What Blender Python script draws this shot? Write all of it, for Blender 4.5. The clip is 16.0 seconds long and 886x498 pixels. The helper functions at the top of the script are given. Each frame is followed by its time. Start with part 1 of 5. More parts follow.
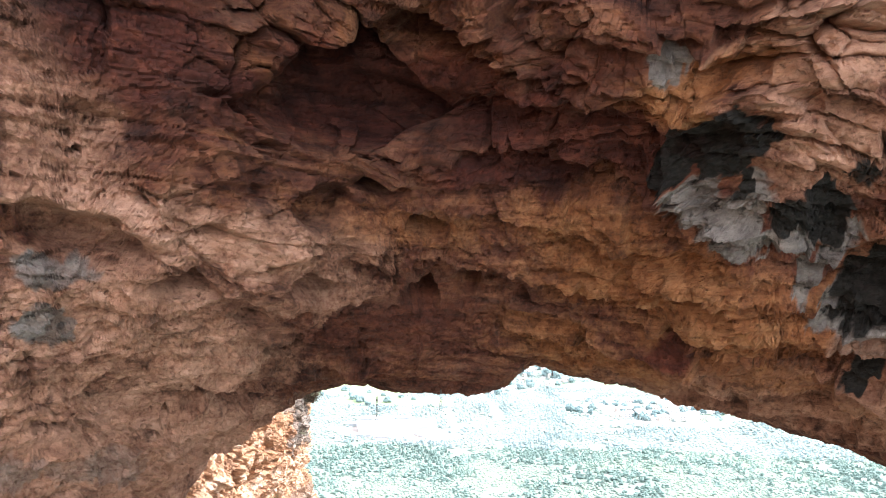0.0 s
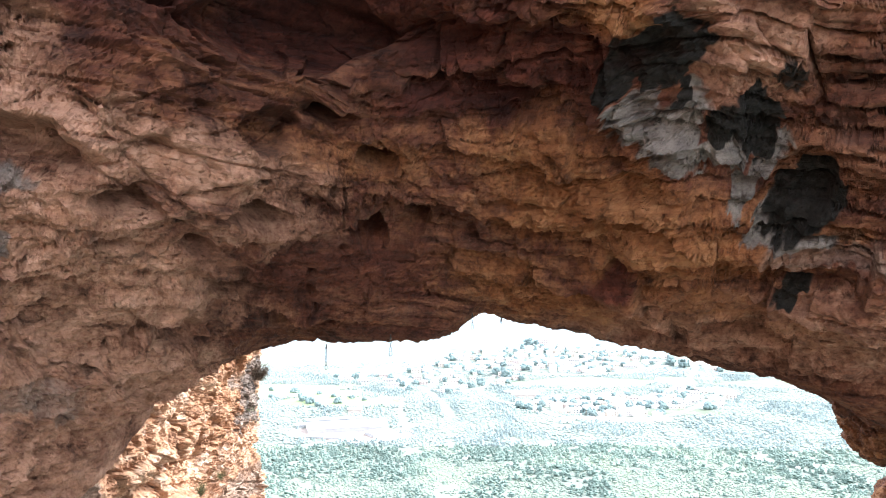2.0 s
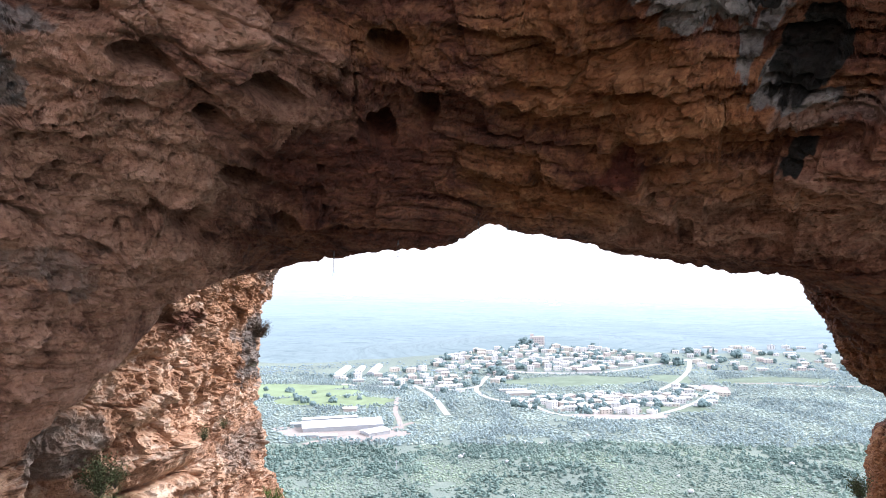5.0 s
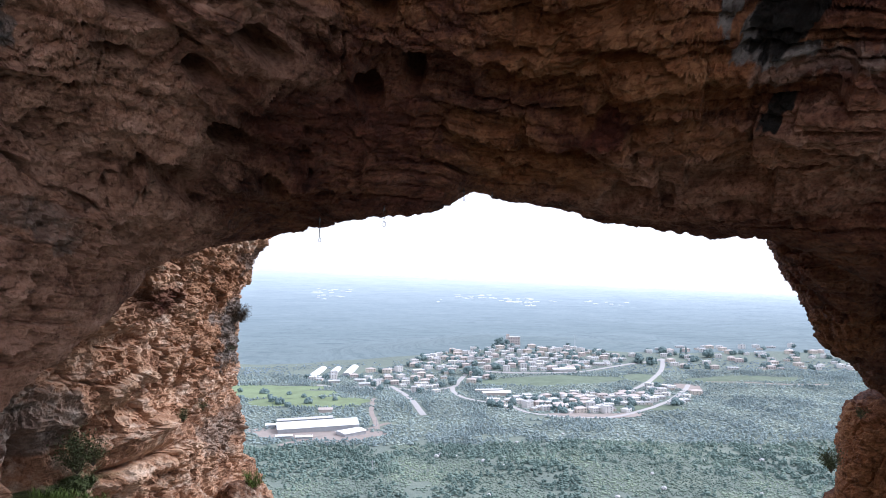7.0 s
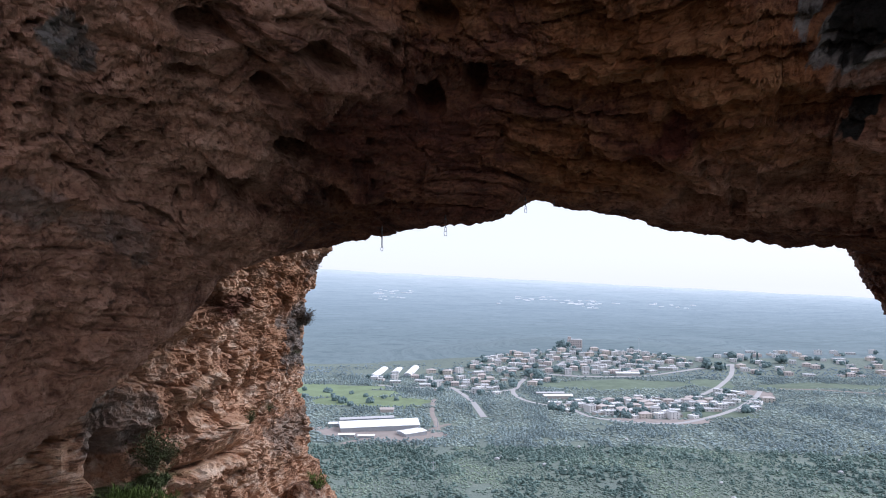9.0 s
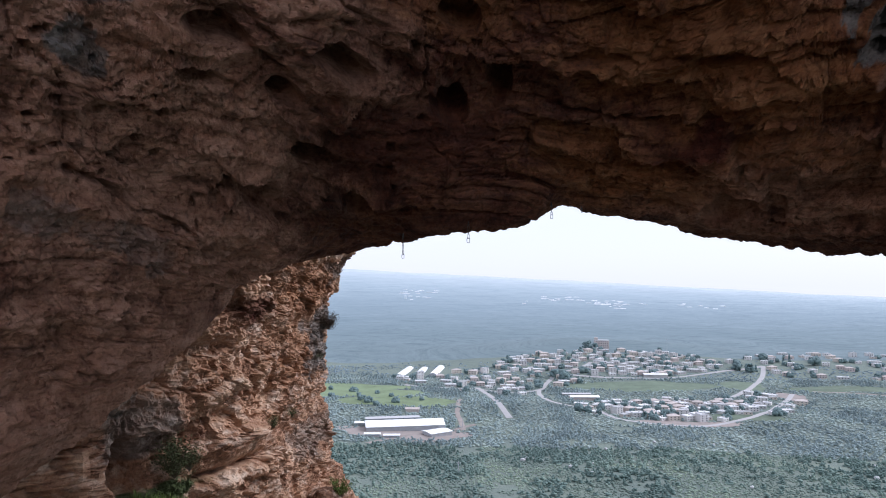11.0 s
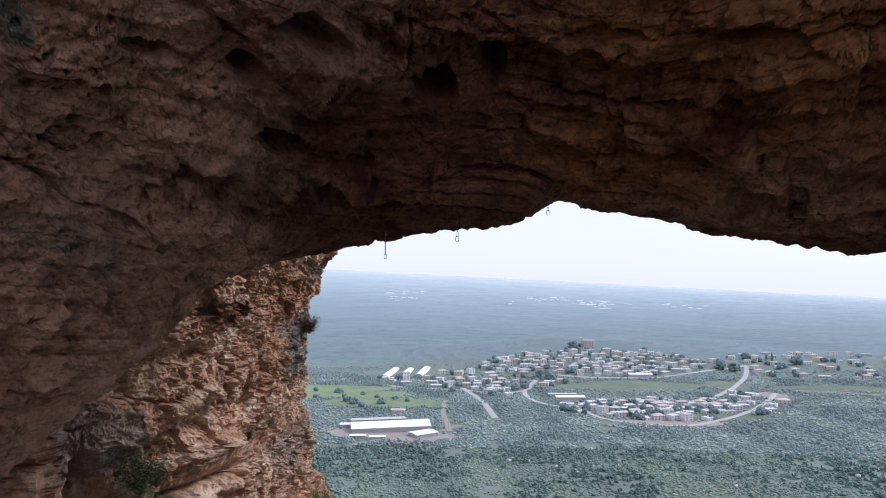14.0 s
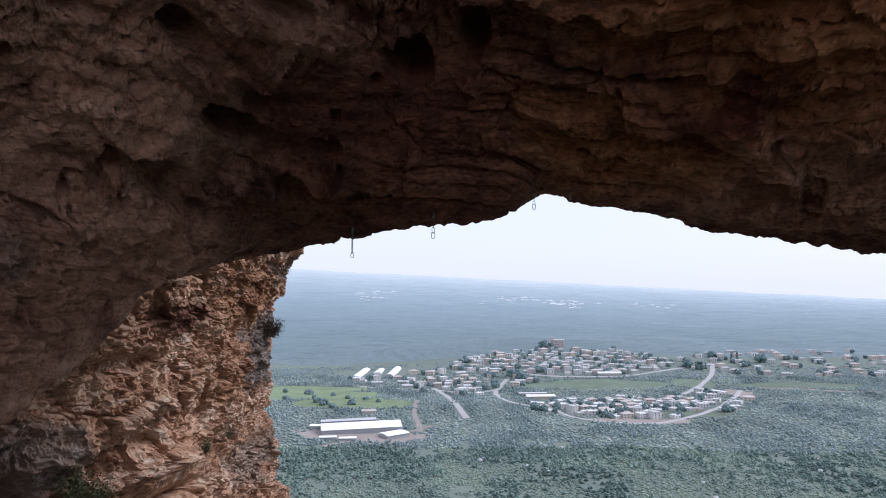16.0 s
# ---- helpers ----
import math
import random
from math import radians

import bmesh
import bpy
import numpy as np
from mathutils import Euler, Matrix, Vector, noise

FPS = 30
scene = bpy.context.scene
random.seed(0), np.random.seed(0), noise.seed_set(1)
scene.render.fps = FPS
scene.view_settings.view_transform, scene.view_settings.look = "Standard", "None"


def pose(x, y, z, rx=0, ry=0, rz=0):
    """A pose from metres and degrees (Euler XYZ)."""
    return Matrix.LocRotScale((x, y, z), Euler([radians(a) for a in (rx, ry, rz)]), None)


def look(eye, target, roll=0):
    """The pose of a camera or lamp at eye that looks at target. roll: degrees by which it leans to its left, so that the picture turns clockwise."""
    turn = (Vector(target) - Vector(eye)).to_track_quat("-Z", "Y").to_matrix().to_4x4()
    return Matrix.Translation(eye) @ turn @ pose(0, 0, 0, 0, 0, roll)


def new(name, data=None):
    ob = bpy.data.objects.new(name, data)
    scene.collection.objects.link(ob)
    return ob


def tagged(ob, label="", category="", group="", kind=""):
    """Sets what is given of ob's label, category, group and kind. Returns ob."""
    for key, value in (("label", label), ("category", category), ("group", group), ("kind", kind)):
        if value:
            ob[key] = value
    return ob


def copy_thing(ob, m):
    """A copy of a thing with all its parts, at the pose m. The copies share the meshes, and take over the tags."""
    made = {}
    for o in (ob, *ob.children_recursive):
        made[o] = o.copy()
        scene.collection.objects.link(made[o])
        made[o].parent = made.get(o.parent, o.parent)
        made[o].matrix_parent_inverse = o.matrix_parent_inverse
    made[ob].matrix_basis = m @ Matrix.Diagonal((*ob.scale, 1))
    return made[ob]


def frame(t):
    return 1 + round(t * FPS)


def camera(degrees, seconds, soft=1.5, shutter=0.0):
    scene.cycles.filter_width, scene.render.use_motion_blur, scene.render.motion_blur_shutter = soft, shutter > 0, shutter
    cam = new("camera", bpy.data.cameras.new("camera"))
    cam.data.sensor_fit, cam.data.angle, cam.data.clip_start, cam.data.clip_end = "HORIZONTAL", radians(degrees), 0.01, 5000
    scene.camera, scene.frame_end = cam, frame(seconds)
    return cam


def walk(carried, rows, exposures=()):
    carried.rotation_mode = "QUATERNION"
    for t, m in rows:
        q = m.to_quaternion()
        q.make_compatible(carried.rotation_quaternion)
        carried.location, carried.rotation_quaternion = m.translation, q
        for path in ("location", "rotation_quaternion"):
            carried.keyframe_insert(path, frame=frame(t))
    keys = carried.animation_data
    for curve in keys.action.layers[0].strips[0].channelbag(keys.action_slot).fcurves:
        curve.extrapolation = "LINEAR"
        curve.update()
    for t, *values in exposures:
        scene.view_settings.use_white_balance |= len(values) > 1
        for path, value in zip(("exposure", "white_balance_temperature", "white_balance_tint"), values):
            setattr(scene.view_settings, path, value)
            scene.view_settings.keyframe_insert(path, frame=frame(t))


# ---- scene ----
cam = camera(68.2, 16.0, soft=1.0)
PATH = [
    (0, (0.433, 1.818, 6.285), (0.265, 3.808, 6.379), 0.5),
    (0.5, (0.473, 1.811, 6.283), (0.376, 3.807, 6.378), 0.3),
    (1, (0.496, 1.821, 5.752), (0.426, 3.818, 5.848), 0.3),
    (1.5, (0.521, 1.831, 4.976), (0.482, 3.828, 5.072), 0.2),
    (2, (0.488, 1.808, 4.324), (0.47, 3.806, 4.421), 0.2),
    (2.5, (0.394, 1.767, 3.849), (0.383, 3.764, 3.947), 0.2),
    (3, (0.279, 1.777, 3.499), (0.273, 3.774, 3.597), 0.1),
    (3.5, (0.209, 1.789, 3.003), (0.205, 3.787, 3.102), 0.1),
    (4, (0.142, 1.783, 2.345), (0.141, 3.78, 2.444), 0.1),
    (4.5, (0.093, 1.791, 1.628), (0.091, 3.788, 1.727), 0.0),
    (5, (0.045, 1.789, 0.903), (0.044, 3.787, 1.003), 0.0),
    (7.5, (-0.357, 1.654, -0.418), (-0.269, 3.65, -0.314), -0.0),
    (8, (-0.375, 1.662, -0.291), (-0.281, 3.658, -0.186), -0.0),
    (8.5, (-0.369, 1.67, -0.172), (-0.349, 3.668, -0.067), 0.1),
    (9, (-0.341, 1.682, -0.105), (-0.453, 3.676, 0.002), 0.2),
    (11.5, (-0.29, 2.532, 0.227), (-0.48, 4.52, 0.333), 0.3),
    (12, (-0.316, 2.567, 0.218), (-0.488, 4.557, 0.324), 0.3),
    (12.5, (-0.387, 2.835, 0.222), (-0.547, 4.826, 0.329), 0.2),
    (13, (-0.43, 3.346, 0.232), (-0.583, 5.338, 0.339), 0.2),
    (13.5, (-0.478, 3.901, 0.229), (-0.626, 5.893, 0.337), 0.2),
    (14, (-0.506, 4.468, 0.274), (-0.652, 6.459, 0.382), 0.2),
    (14.5, (-0.545, 5.003, 0.292), (-0.69, 6.995, 0.399), 0.2),
    (15, (-0.602, 5.582, 0.302), (-0.745, 7.574, 0.409), 0.2),
    (15.5, (-0.658, 6.168, 0.312), (-0.798, 8.161, 0.42), 0.3),
    (16, (-0.761, 6.752, 0.338), (-0.819, 8.748, 0.446), 0.1),
]
STOPS = [(0, 2.2, 6100, 12), (1.0, 2.14, 6100, 12), (2.5, 1.9, 6050, 13), (3.5, 1.58, 5980, 14), (5.0, 1.1, 5850, 16), (7.5, 0.17, 5650, 17), (9.0, -0.1, 5600, 17), (12.5, -0.14, 5600, 17), (16.0, -0.22, 5580, 17)]
walk(cam, [(t, look(eye, target, roll)) for t, eye, target, roll in PATH], STOPS)

# ---------------------------------------------------------------- sky and sun
SUN_EL, SUN_AZ = 44.0, 78.0          # degrees; azimuth clockwise from +y
world = bpy.data.worlds.new("hazy_sky")
scene.world = world
world.use_nodes = True
wn = world.node_tree
sky = wn.nodes.new("ShaderNodeTexSky")
sky.sky_type = "NISHITA"
sky.sun_disc = False
sky.sun_elevation, sky.sun_rotation = radians(SUN_EL), radians(SUN_AZ)
sky.dust_density, sky.air_density, sky.ozone_density = 2.0, 1.0, 1.0
veil = wn.nodes.new("ShaderNodeMix")       # thin bright cloud over the whole sky
veil.data_type = "RGBA"
veil.inputs[0].default_value = 0.8
veil.inputs[7].default_value = (9.5, 9.4, 9.4, 1)
wn.links.new(sky.outputs[0], veil.inputs[6])
wn.links.new(veil.outputs[2], wn.nodes["Background"].inputs[0])
wn.nodes["Background"].inputs[1].default_value = 0.13
sun = new("sun", bpy.data.lights.new("sun", "SUN"))
sun.data.energy, sun.data.angle, sun.data.color = 3.0, radians(22), (1.0, 0.95, 0.88)
sd = Vector((math.sin(radians(SUN_AZ)) * math.cos(radians(SUN_EL)), math.cos(radians(SUN_AZ)) * math.cos(radians(SUN_EL)), math.sin(radians(SUN_EL))))
sun.matrix_world = look(sd * 100, (0, 0, 0))

# ---------------------------------------------------------------- noise on arrays of points
def hash3(ix, iy, iz, seed):
    h = (ix * 374761393 + iy * 668265263 + iz * 2147483647 + seed * 1274126177) & 0xFFFFFFFF
    h = ((h ^ (h >> 13)) * 1274126177) & 0xFFFFFFFF
    h = ((h ^ (h >> 16)) * 2246822519) & 0xFFFFFFFF
    return ((h ^ (h >> 15)) & 0xFFFFFF) / float(0xFFFFFF)


def vnoise(p, seed=0):
    """Smooth noise from -1 to 1."""
    i = np.floor(p).astype(np.int64)
    f = p - i
    f = f * f * f * (f * (f * 6 - 15) + 10)
    out = 0
    for a in (0, 1):
        for b in (0, 1):
            for c in (0, 1):
                w = (f[:, 0] if a else 1 - f[:, 0]) * (f[:, 1] if b else 1 - f[:, 1]) * (f[:, 2] if c else 1 - f[:, 2])
                out = out + w * hash3(i[:, 0] + a, i[:, 1] + b, i[:, 2] + c, seed)
    return out * 2 - 1


def fbm(p, octaves=4, seed=0, gain=0.5, ridged=False):
    out, amp, q = 0, 1.0, p.copy()
    for o in range(octaves):
        n = vnoise(q, seed + o * 17)
        out = out + amp * (1 - 2 * np.abs(n) if ridged else n)
        amp *= gain
        q = q * 2.03 + 7.1
    return out


def cells(p, seed=0):
    """Nearest and second distance to jittered cell points, and the nearest cell's point and three random numbers."""
    i = np.floor(p - 0.5).astype(np.int64)
    d1 = np.full(len(p), 9.0)
    d2 = np.full(len(p), 9.0)
    best = np.zeros_like(i)
    for a in (0, 1):
        for b in (0, 1):
            for c in (0, 1):
                jx, jy, jz = i[:, 0] + a, i[:, 1] + b, i[:, 2] + c
                d = (p[:, 0] - jx - 0.14 - 0.72 * hash3(jx, jy, jz, seed)) ** 2
                d += (p[:, 1] - jy - 0.14 - 0.72 * hash3(jx, jy, jz, seed + 1)) ** 2
                d += (p[:, 2] - jz - 0.14 - 0.72 * hash3(jx, jy, jz, seed + 2)) ** 2
                k = d < d1
                d2 = np.where(k, d1, np.minimum(d2, d))
                d1 = np.where(k, d, d1)
                best[k, 0], best[k, 1], best[k, 2] = jx[k], jy[k], jz[k]
    x, y, z = best[:, 0], best[:, 1], best[:, 2]
    near = best + 0.14 + 0.72 * np.stack([hash3(x, y, z, seed + k) for k in (0, 1, 2)], 1)
    rnd = np.stack([hash3(x, y, z, seed + k) for k in (3, 4, 5)], 1)
    return np.sqrt(d1), np.sqrt(d2), near, rnd


def facets(p, size, seed, warp=0.25):
    """Angular blocks: each cell a tilted plane with an offset of its own; about -1 to 1. Also the distance to the joint."""
    q = p / size + warp * np.stack([vnoise(p / size * 1.7, seed + 30), vnoise(p / size * 1.7, seed + 31), vnoise(p / size * 1.7, seed + 32)], 1)
    d1, d2, near, rnd = cells(q, seed)
    tilt = ((q - near) * (rnd - 0.5) * 2).sum(1)
    return tilt + 0.6 * (rnd[:, 0] + rnd[:, 1] - 1), d2 - d1


def sstep(a, b, x):
    t = np.clip((x - a) / (b - a), 0, 1)
    return t * t * (3 - 2 * t)


# ---------------------------------------------------------------- lofted rock sheets
def spline(ctrl, t):
    """Catmull-Rom through the rows of ctrl (n, ...) at t in 0..n-1."""
    n = len(ctrl)
    t = np.clip(t, 0, n - 1 - 1e-6)
    i = np.floor(t).astype(int)
    f = (t - i).reshape((-1,) + (1,) * (ctrl.ndim - 1))
    g = lambda k: ctrl[np.clip(i + k, 0, n - 1)]
    a, b, c, d = g(-1), g(0), g(1), g(2)
    return b + 0.5 * f * (c - a + f * (2 * a - 5 * b + 4 * c - d + f * (3 * (b - c) + d - a)))


def loft(sections, us, vs):
    """sections: (stations, points, 3). A grid of points over station numbers us and point numbers vs."""
    c = np.array(sections, float)
    rows = spline(c, us)                                   # (U, points, 3)
    return np.swapaxes(spline(np.swapaxes(rows, 0, 1), vs), 0, 1)   # (U, V, 3)


def grid_normals(g):
    du = np.gradient(g, axis=0)
    dv = np.gradient(g, axis=1)
    n = np.cross(du, dv)
    return n / np.maximum(np.linalg.norm(n, axis=2, keepdims=True), 1e-9)


ARCH = []


def section(lip, mid, high, top, out, roof=5.0):
    """One cross section of the arch: outer face, edge, underside, and up over the top. out: the way behind the edge;
    roof: how far the unseen top leans in to screen sky light; negative lets it in.
    """
    l, m, h, t, o = (np.array(v, float) for v in (lip, mid, high, top, out))
    ARCH.append([l + o * 2.2 + (0, 0, 16), l + o * 1.3 + (0, 0, 4), l + o * 0.32 + (0, 0, 0.45), l, m, h, t, t + (0, -roof, 4.0), t + (0, 2 - roof, 8)])


section((-18, 12, -12), (-16, 9, -6), (-14, 6, 4), (-12, 3, 14), (-2.5, 2, 0))
section((-13.5, 18, -5.6), (-12.3, 16, -2), (-11.3, 12.5, 5), (-10.5, 9, 13.5), (-2.5, 2.5, 0))
section((-11.3, 20, -3.4), (-10.8, 18.8, -0.7), (-9.6, 14.8, 5.5), (-8.9, 12, 13), (-2.5, 3, 0))
section((-10.2, 22.2, -1.6), (-9.7, 20.4, 1.6), (-8.9, 16, 5), (-7.8, 13.6, 12), (-3, 4.5, 0))
section((-9.3, 26, 0.6), (-8.1, 22.8, 1.3), (-6.9, 16.2, 6.4), (-5.8, 15.4, 11.8), (-3, 6, 0))
section((-6.3, 29.2, 1.85), (-6.1, 22.4, 4.1), (-4.4, 18.7, 6.6), (-3.4, 17.6, 12), (-1, 6, 0))
section((-3, 26.2, 2.25), (-2.1, 23.6, 5.0), (-2.4, 18.8, 9.0), (-1.2, 17.2, 12.3), (0, 6, 0))
section((0.3, 25.3, 2.42), (0.3, 22.9, 5.2), (0.5, 18.3, 9.2), (0.8, 15.2, 12.0), (0, 6, 0))
section((1.7, 26, 3.3), (2.2, 22.6, 5.4), (2.7, 18.7, 8.0), (2.2, 14.2, 11.2), (0, 6, 0))
section((4, 26, 2.75), (4.1, 22.4, 4.8), (4.2, 18.2, 7.4), (4.3, 13.9, 10.9), (0, 6, 0))
section((7.2, 26, 2.12), (7.2, 22, 3.2), (5.7, 16.1, 7.4), (5.8, 12.9, 10.4), (0, 6, 0), 0.5)
section((10.1, 24.6, 1.4), (8.7, 20.4, 3.3), (7.6, 14.8, 8), (7.2, 12.4, 11), (1, 6, 0), -3.0)
section((11.7, 22.4, 1.04), (10.9, 18.5, 2.8), (9.9, 16.1, 5), (9.2, 11.5, 11.5), (3, 5, 0), -4.0)
section((15.0, 21.6, -0.55), (13, 17.5, 2.5), (11.5, 14, 6), (10.8, 9.5, 12.5), (5, 4, 0), -4.0)
section((20, 17, -2.5), (17, 12, 2), (15, 10, 7), (13.5, 6, 14), (6, 3, 0), -2.0)
section((27, 9, -6), (23, 5, 0), (19, 3, 7), (16, 1, 15), (6, 2, 0), -2.0)

PILLAR = []


def cliff_line(x, y, lean):
    """One upright section of the outer cliff, from the foot up. lean: how much of the shared profile it takes."""
    prof = ((-40, 14), (-24, 9), (-16.5, 2.6), (-13.2, 0.55), (-10.3, 0.5), (-8.6, -0.3), (-5, -0.1), (-2, 0.1), (0.5, 0.9), (3, 2.2), (7, 4.5), (14, 6), (22, 2))
    PILLAR.append([(x + lean * d, y - (0.25 * d if lean < 1 else 0), z) for z, d in prof])


for px, py, lean in ((-30, 22, 0.3), (-23, 27, 0.3), (-18.3, 31, 0.3), (-17.4, 33.5, 0.4), (-16.7, 36.5, 0.5), (-15.6, 40, 0.7), (-14.9, 44, 0.9), (-14.6, 48, 1.0), (-14.4, 51, 1.0), (-14.8, 53.5, 1.0), (-17, 56, 1.0), (-24, 60, 1.0), (-40, 66, 1.0)):
    cliff_line(px, py, lean)

PIER = []


def pier_row(z, x, y, near):
    """One level of the far leg: its inner edge at x, y; near: how far the face comes forward beside it."""
    x = x + 0.7
    PIER.append([(x + 16, y + 16, z), (x + 6, y + 9, z), (x + 1.2, y + 3, z), (x, y, z), (x + 0.9, y - 1.6, z), (x + 3.5, y - near, z), (x + 8, y - near - 3, z), (x + 18, y - near - 9, z)])


pier_row(16, 13, 27, 2)
pier_row(8, 13.6, 29, 2)
pier_row(3.5, 14.6, 30, 1.5)
pier_row(1.3, 15.1, 30, 1.2)
pier_row(-0.2, 15.7, 30, 1.6)
pier_row(-1.9, 17.4, 31, 2.2)
pier_row(-3.2, 18.6, 32, 2.8)
pier_row(-4.5, 21.2, 34, 3.0)
pier_row(-5.9, 23.6, 36, 3.0)
pier_row(-7.0, 25.6, 37.4, 2.2)
pier_row(-7.7, 24.9, 38, 2.6)
pier_row(-8.5, 24.0, 38, 3)
pier_row(-10.5, 23.5, 38, 3)
pier_row(-13, 23.1, 38, 3)
pier_row(-20, 20.5, 38, 3)
pier_row(-40, 15, 40, 3)


# ---------------------------------------------------------------- the valley's form
def land(x, y):
    """Height of the ground."""
    x, y = np.asarray(x, float), np.asarray(y, float)
    p = np.stack([x / 170, y / 170, 0 * x], -1).reshape(-1, 3)
    rough = (4.0 * fbm(p, 3, 5)).reshape(x.shape)
    z = -183 + rough * sstep(300, 700, y)
    z = z + 44 * np.exp(-((x - 230) / 330) ** 2 - ((y - 1680) / 270) ** 2) + 22 * np.exp(-((x - 850) / 420) ** 2 - ((y - 1560) / 220) ** 2)
    z = z + (235 - 0.05 * np.clip(x, -2600, 3600)) * sstep(0, 1, (y - 1700) / 3400) ** 0.9 * (y > 1700)
    near = np.clip((430 - y) / 370, 0, 1)
    z = z + 157 * near ** 1.2
    z = z + 9 * sstep(40, 20, y) + 0.9 * fbm(np.stack([x / 9, y / 9, 0 * x], -1).reshape(-1, 3), 3, 9).reshape(x.shape) * (y < 420)
    return z
# ---------------------------------------------------------------- materials
def material(name):
    m = bpy.data.materials.new(name)
    m.use_nodes = True
    return m, m.node_tree, m.node_tree.nodes["Principled BSDF"]


def nd(nt, kind, **inputs):
    n = nt.nodes.new(kind)
    for k, v in inputs.items():
        n.inputs[k.replace("_", " ")].default_value = v
    return n


def ramp(nt, fac, stops):
    r = nt.nodes.new("ShaderNodeValToRGB")
    while len(r.color_ramp.elements) < len(stops):
        r.color_ramp.elements.new(0.5)
    for e, (at, col) in zip(r.color_ramp.elements, stops):
        e.position = at
        e.color = (*col, 1) if len(col) == 3 else (col[0], col[0], col[0], 1)
    nt.links.new(fac, r.inputs[0])
    return r.outputs[0]


def mix(nt, fac, a, b, blend="MIX"):
    m = nt.nodes.new("ShaderNodeMix")
    m.data_type, m.blend_type = "RGBA", blend
    for sock, v in ((0, fac), (6, a), (7, b)):
        if hasattr(v, "links"):
            nt.links.new(v, m.inputs[sock])
        elif sock == 0:
            m.inputs[0].default_value = v
        else:
            m.inputs[sock].default_value = (*v, 1)
    return m.outputs[2]


def math_node(nt, op, a, b=0.0):
    m = nt.nodes.new("ShaderNodeMath")
    m.operation = op
    for k, v in enumerate((a, b)):
        if hasattr(v, "links"):
            nt.links.new(v, m.inputs[k])
        else:
            m.inputs[k].default_value = v
    return m.outputs[0]


def noise_tex(nt, vec, scale, detail=5, rough=0.6, distortion=0.0):
    n = nd(nt, "ShaderNodeTexNoise", Scale=scale, Detail=detail, Roughness=rough, Distortion=distortion)
    nt.links.new(vec, n.inputs["Vector"])
    return n.outputs["Fac"]


def coords(nt, scale=(1, 1, 1), rot=(0, 0, 0)):
    tc = nt.nodes.new("ShaderNodeTexCoord")
    mp = nt.nodes.new("ShaderNodeMapping")
    mp.inputs["Scale"].default_value = scale
    mp.inputs["Rotation"].default_value = [radians(a) for a in rot]
    nt.links.new(tc.outputs["Object"], mp.inputs["Vector"])
    return mp.outputs[0]


def bump(nt, bsdf, height, strength, distance):
    b = nd(nt, "ShaderNodeBump", Strength=strength, Distance=distance)
    nt.links.new(height, b.inputs["Height"])
    nt.links.new(b.outputs[0], bsdf.inputs["Normal"])


def attr(nt, name):
    a = nt.nodes.new("ShaderNodeAttribute")
    a.attribute_name = name
    return a.outputs["Fac"]


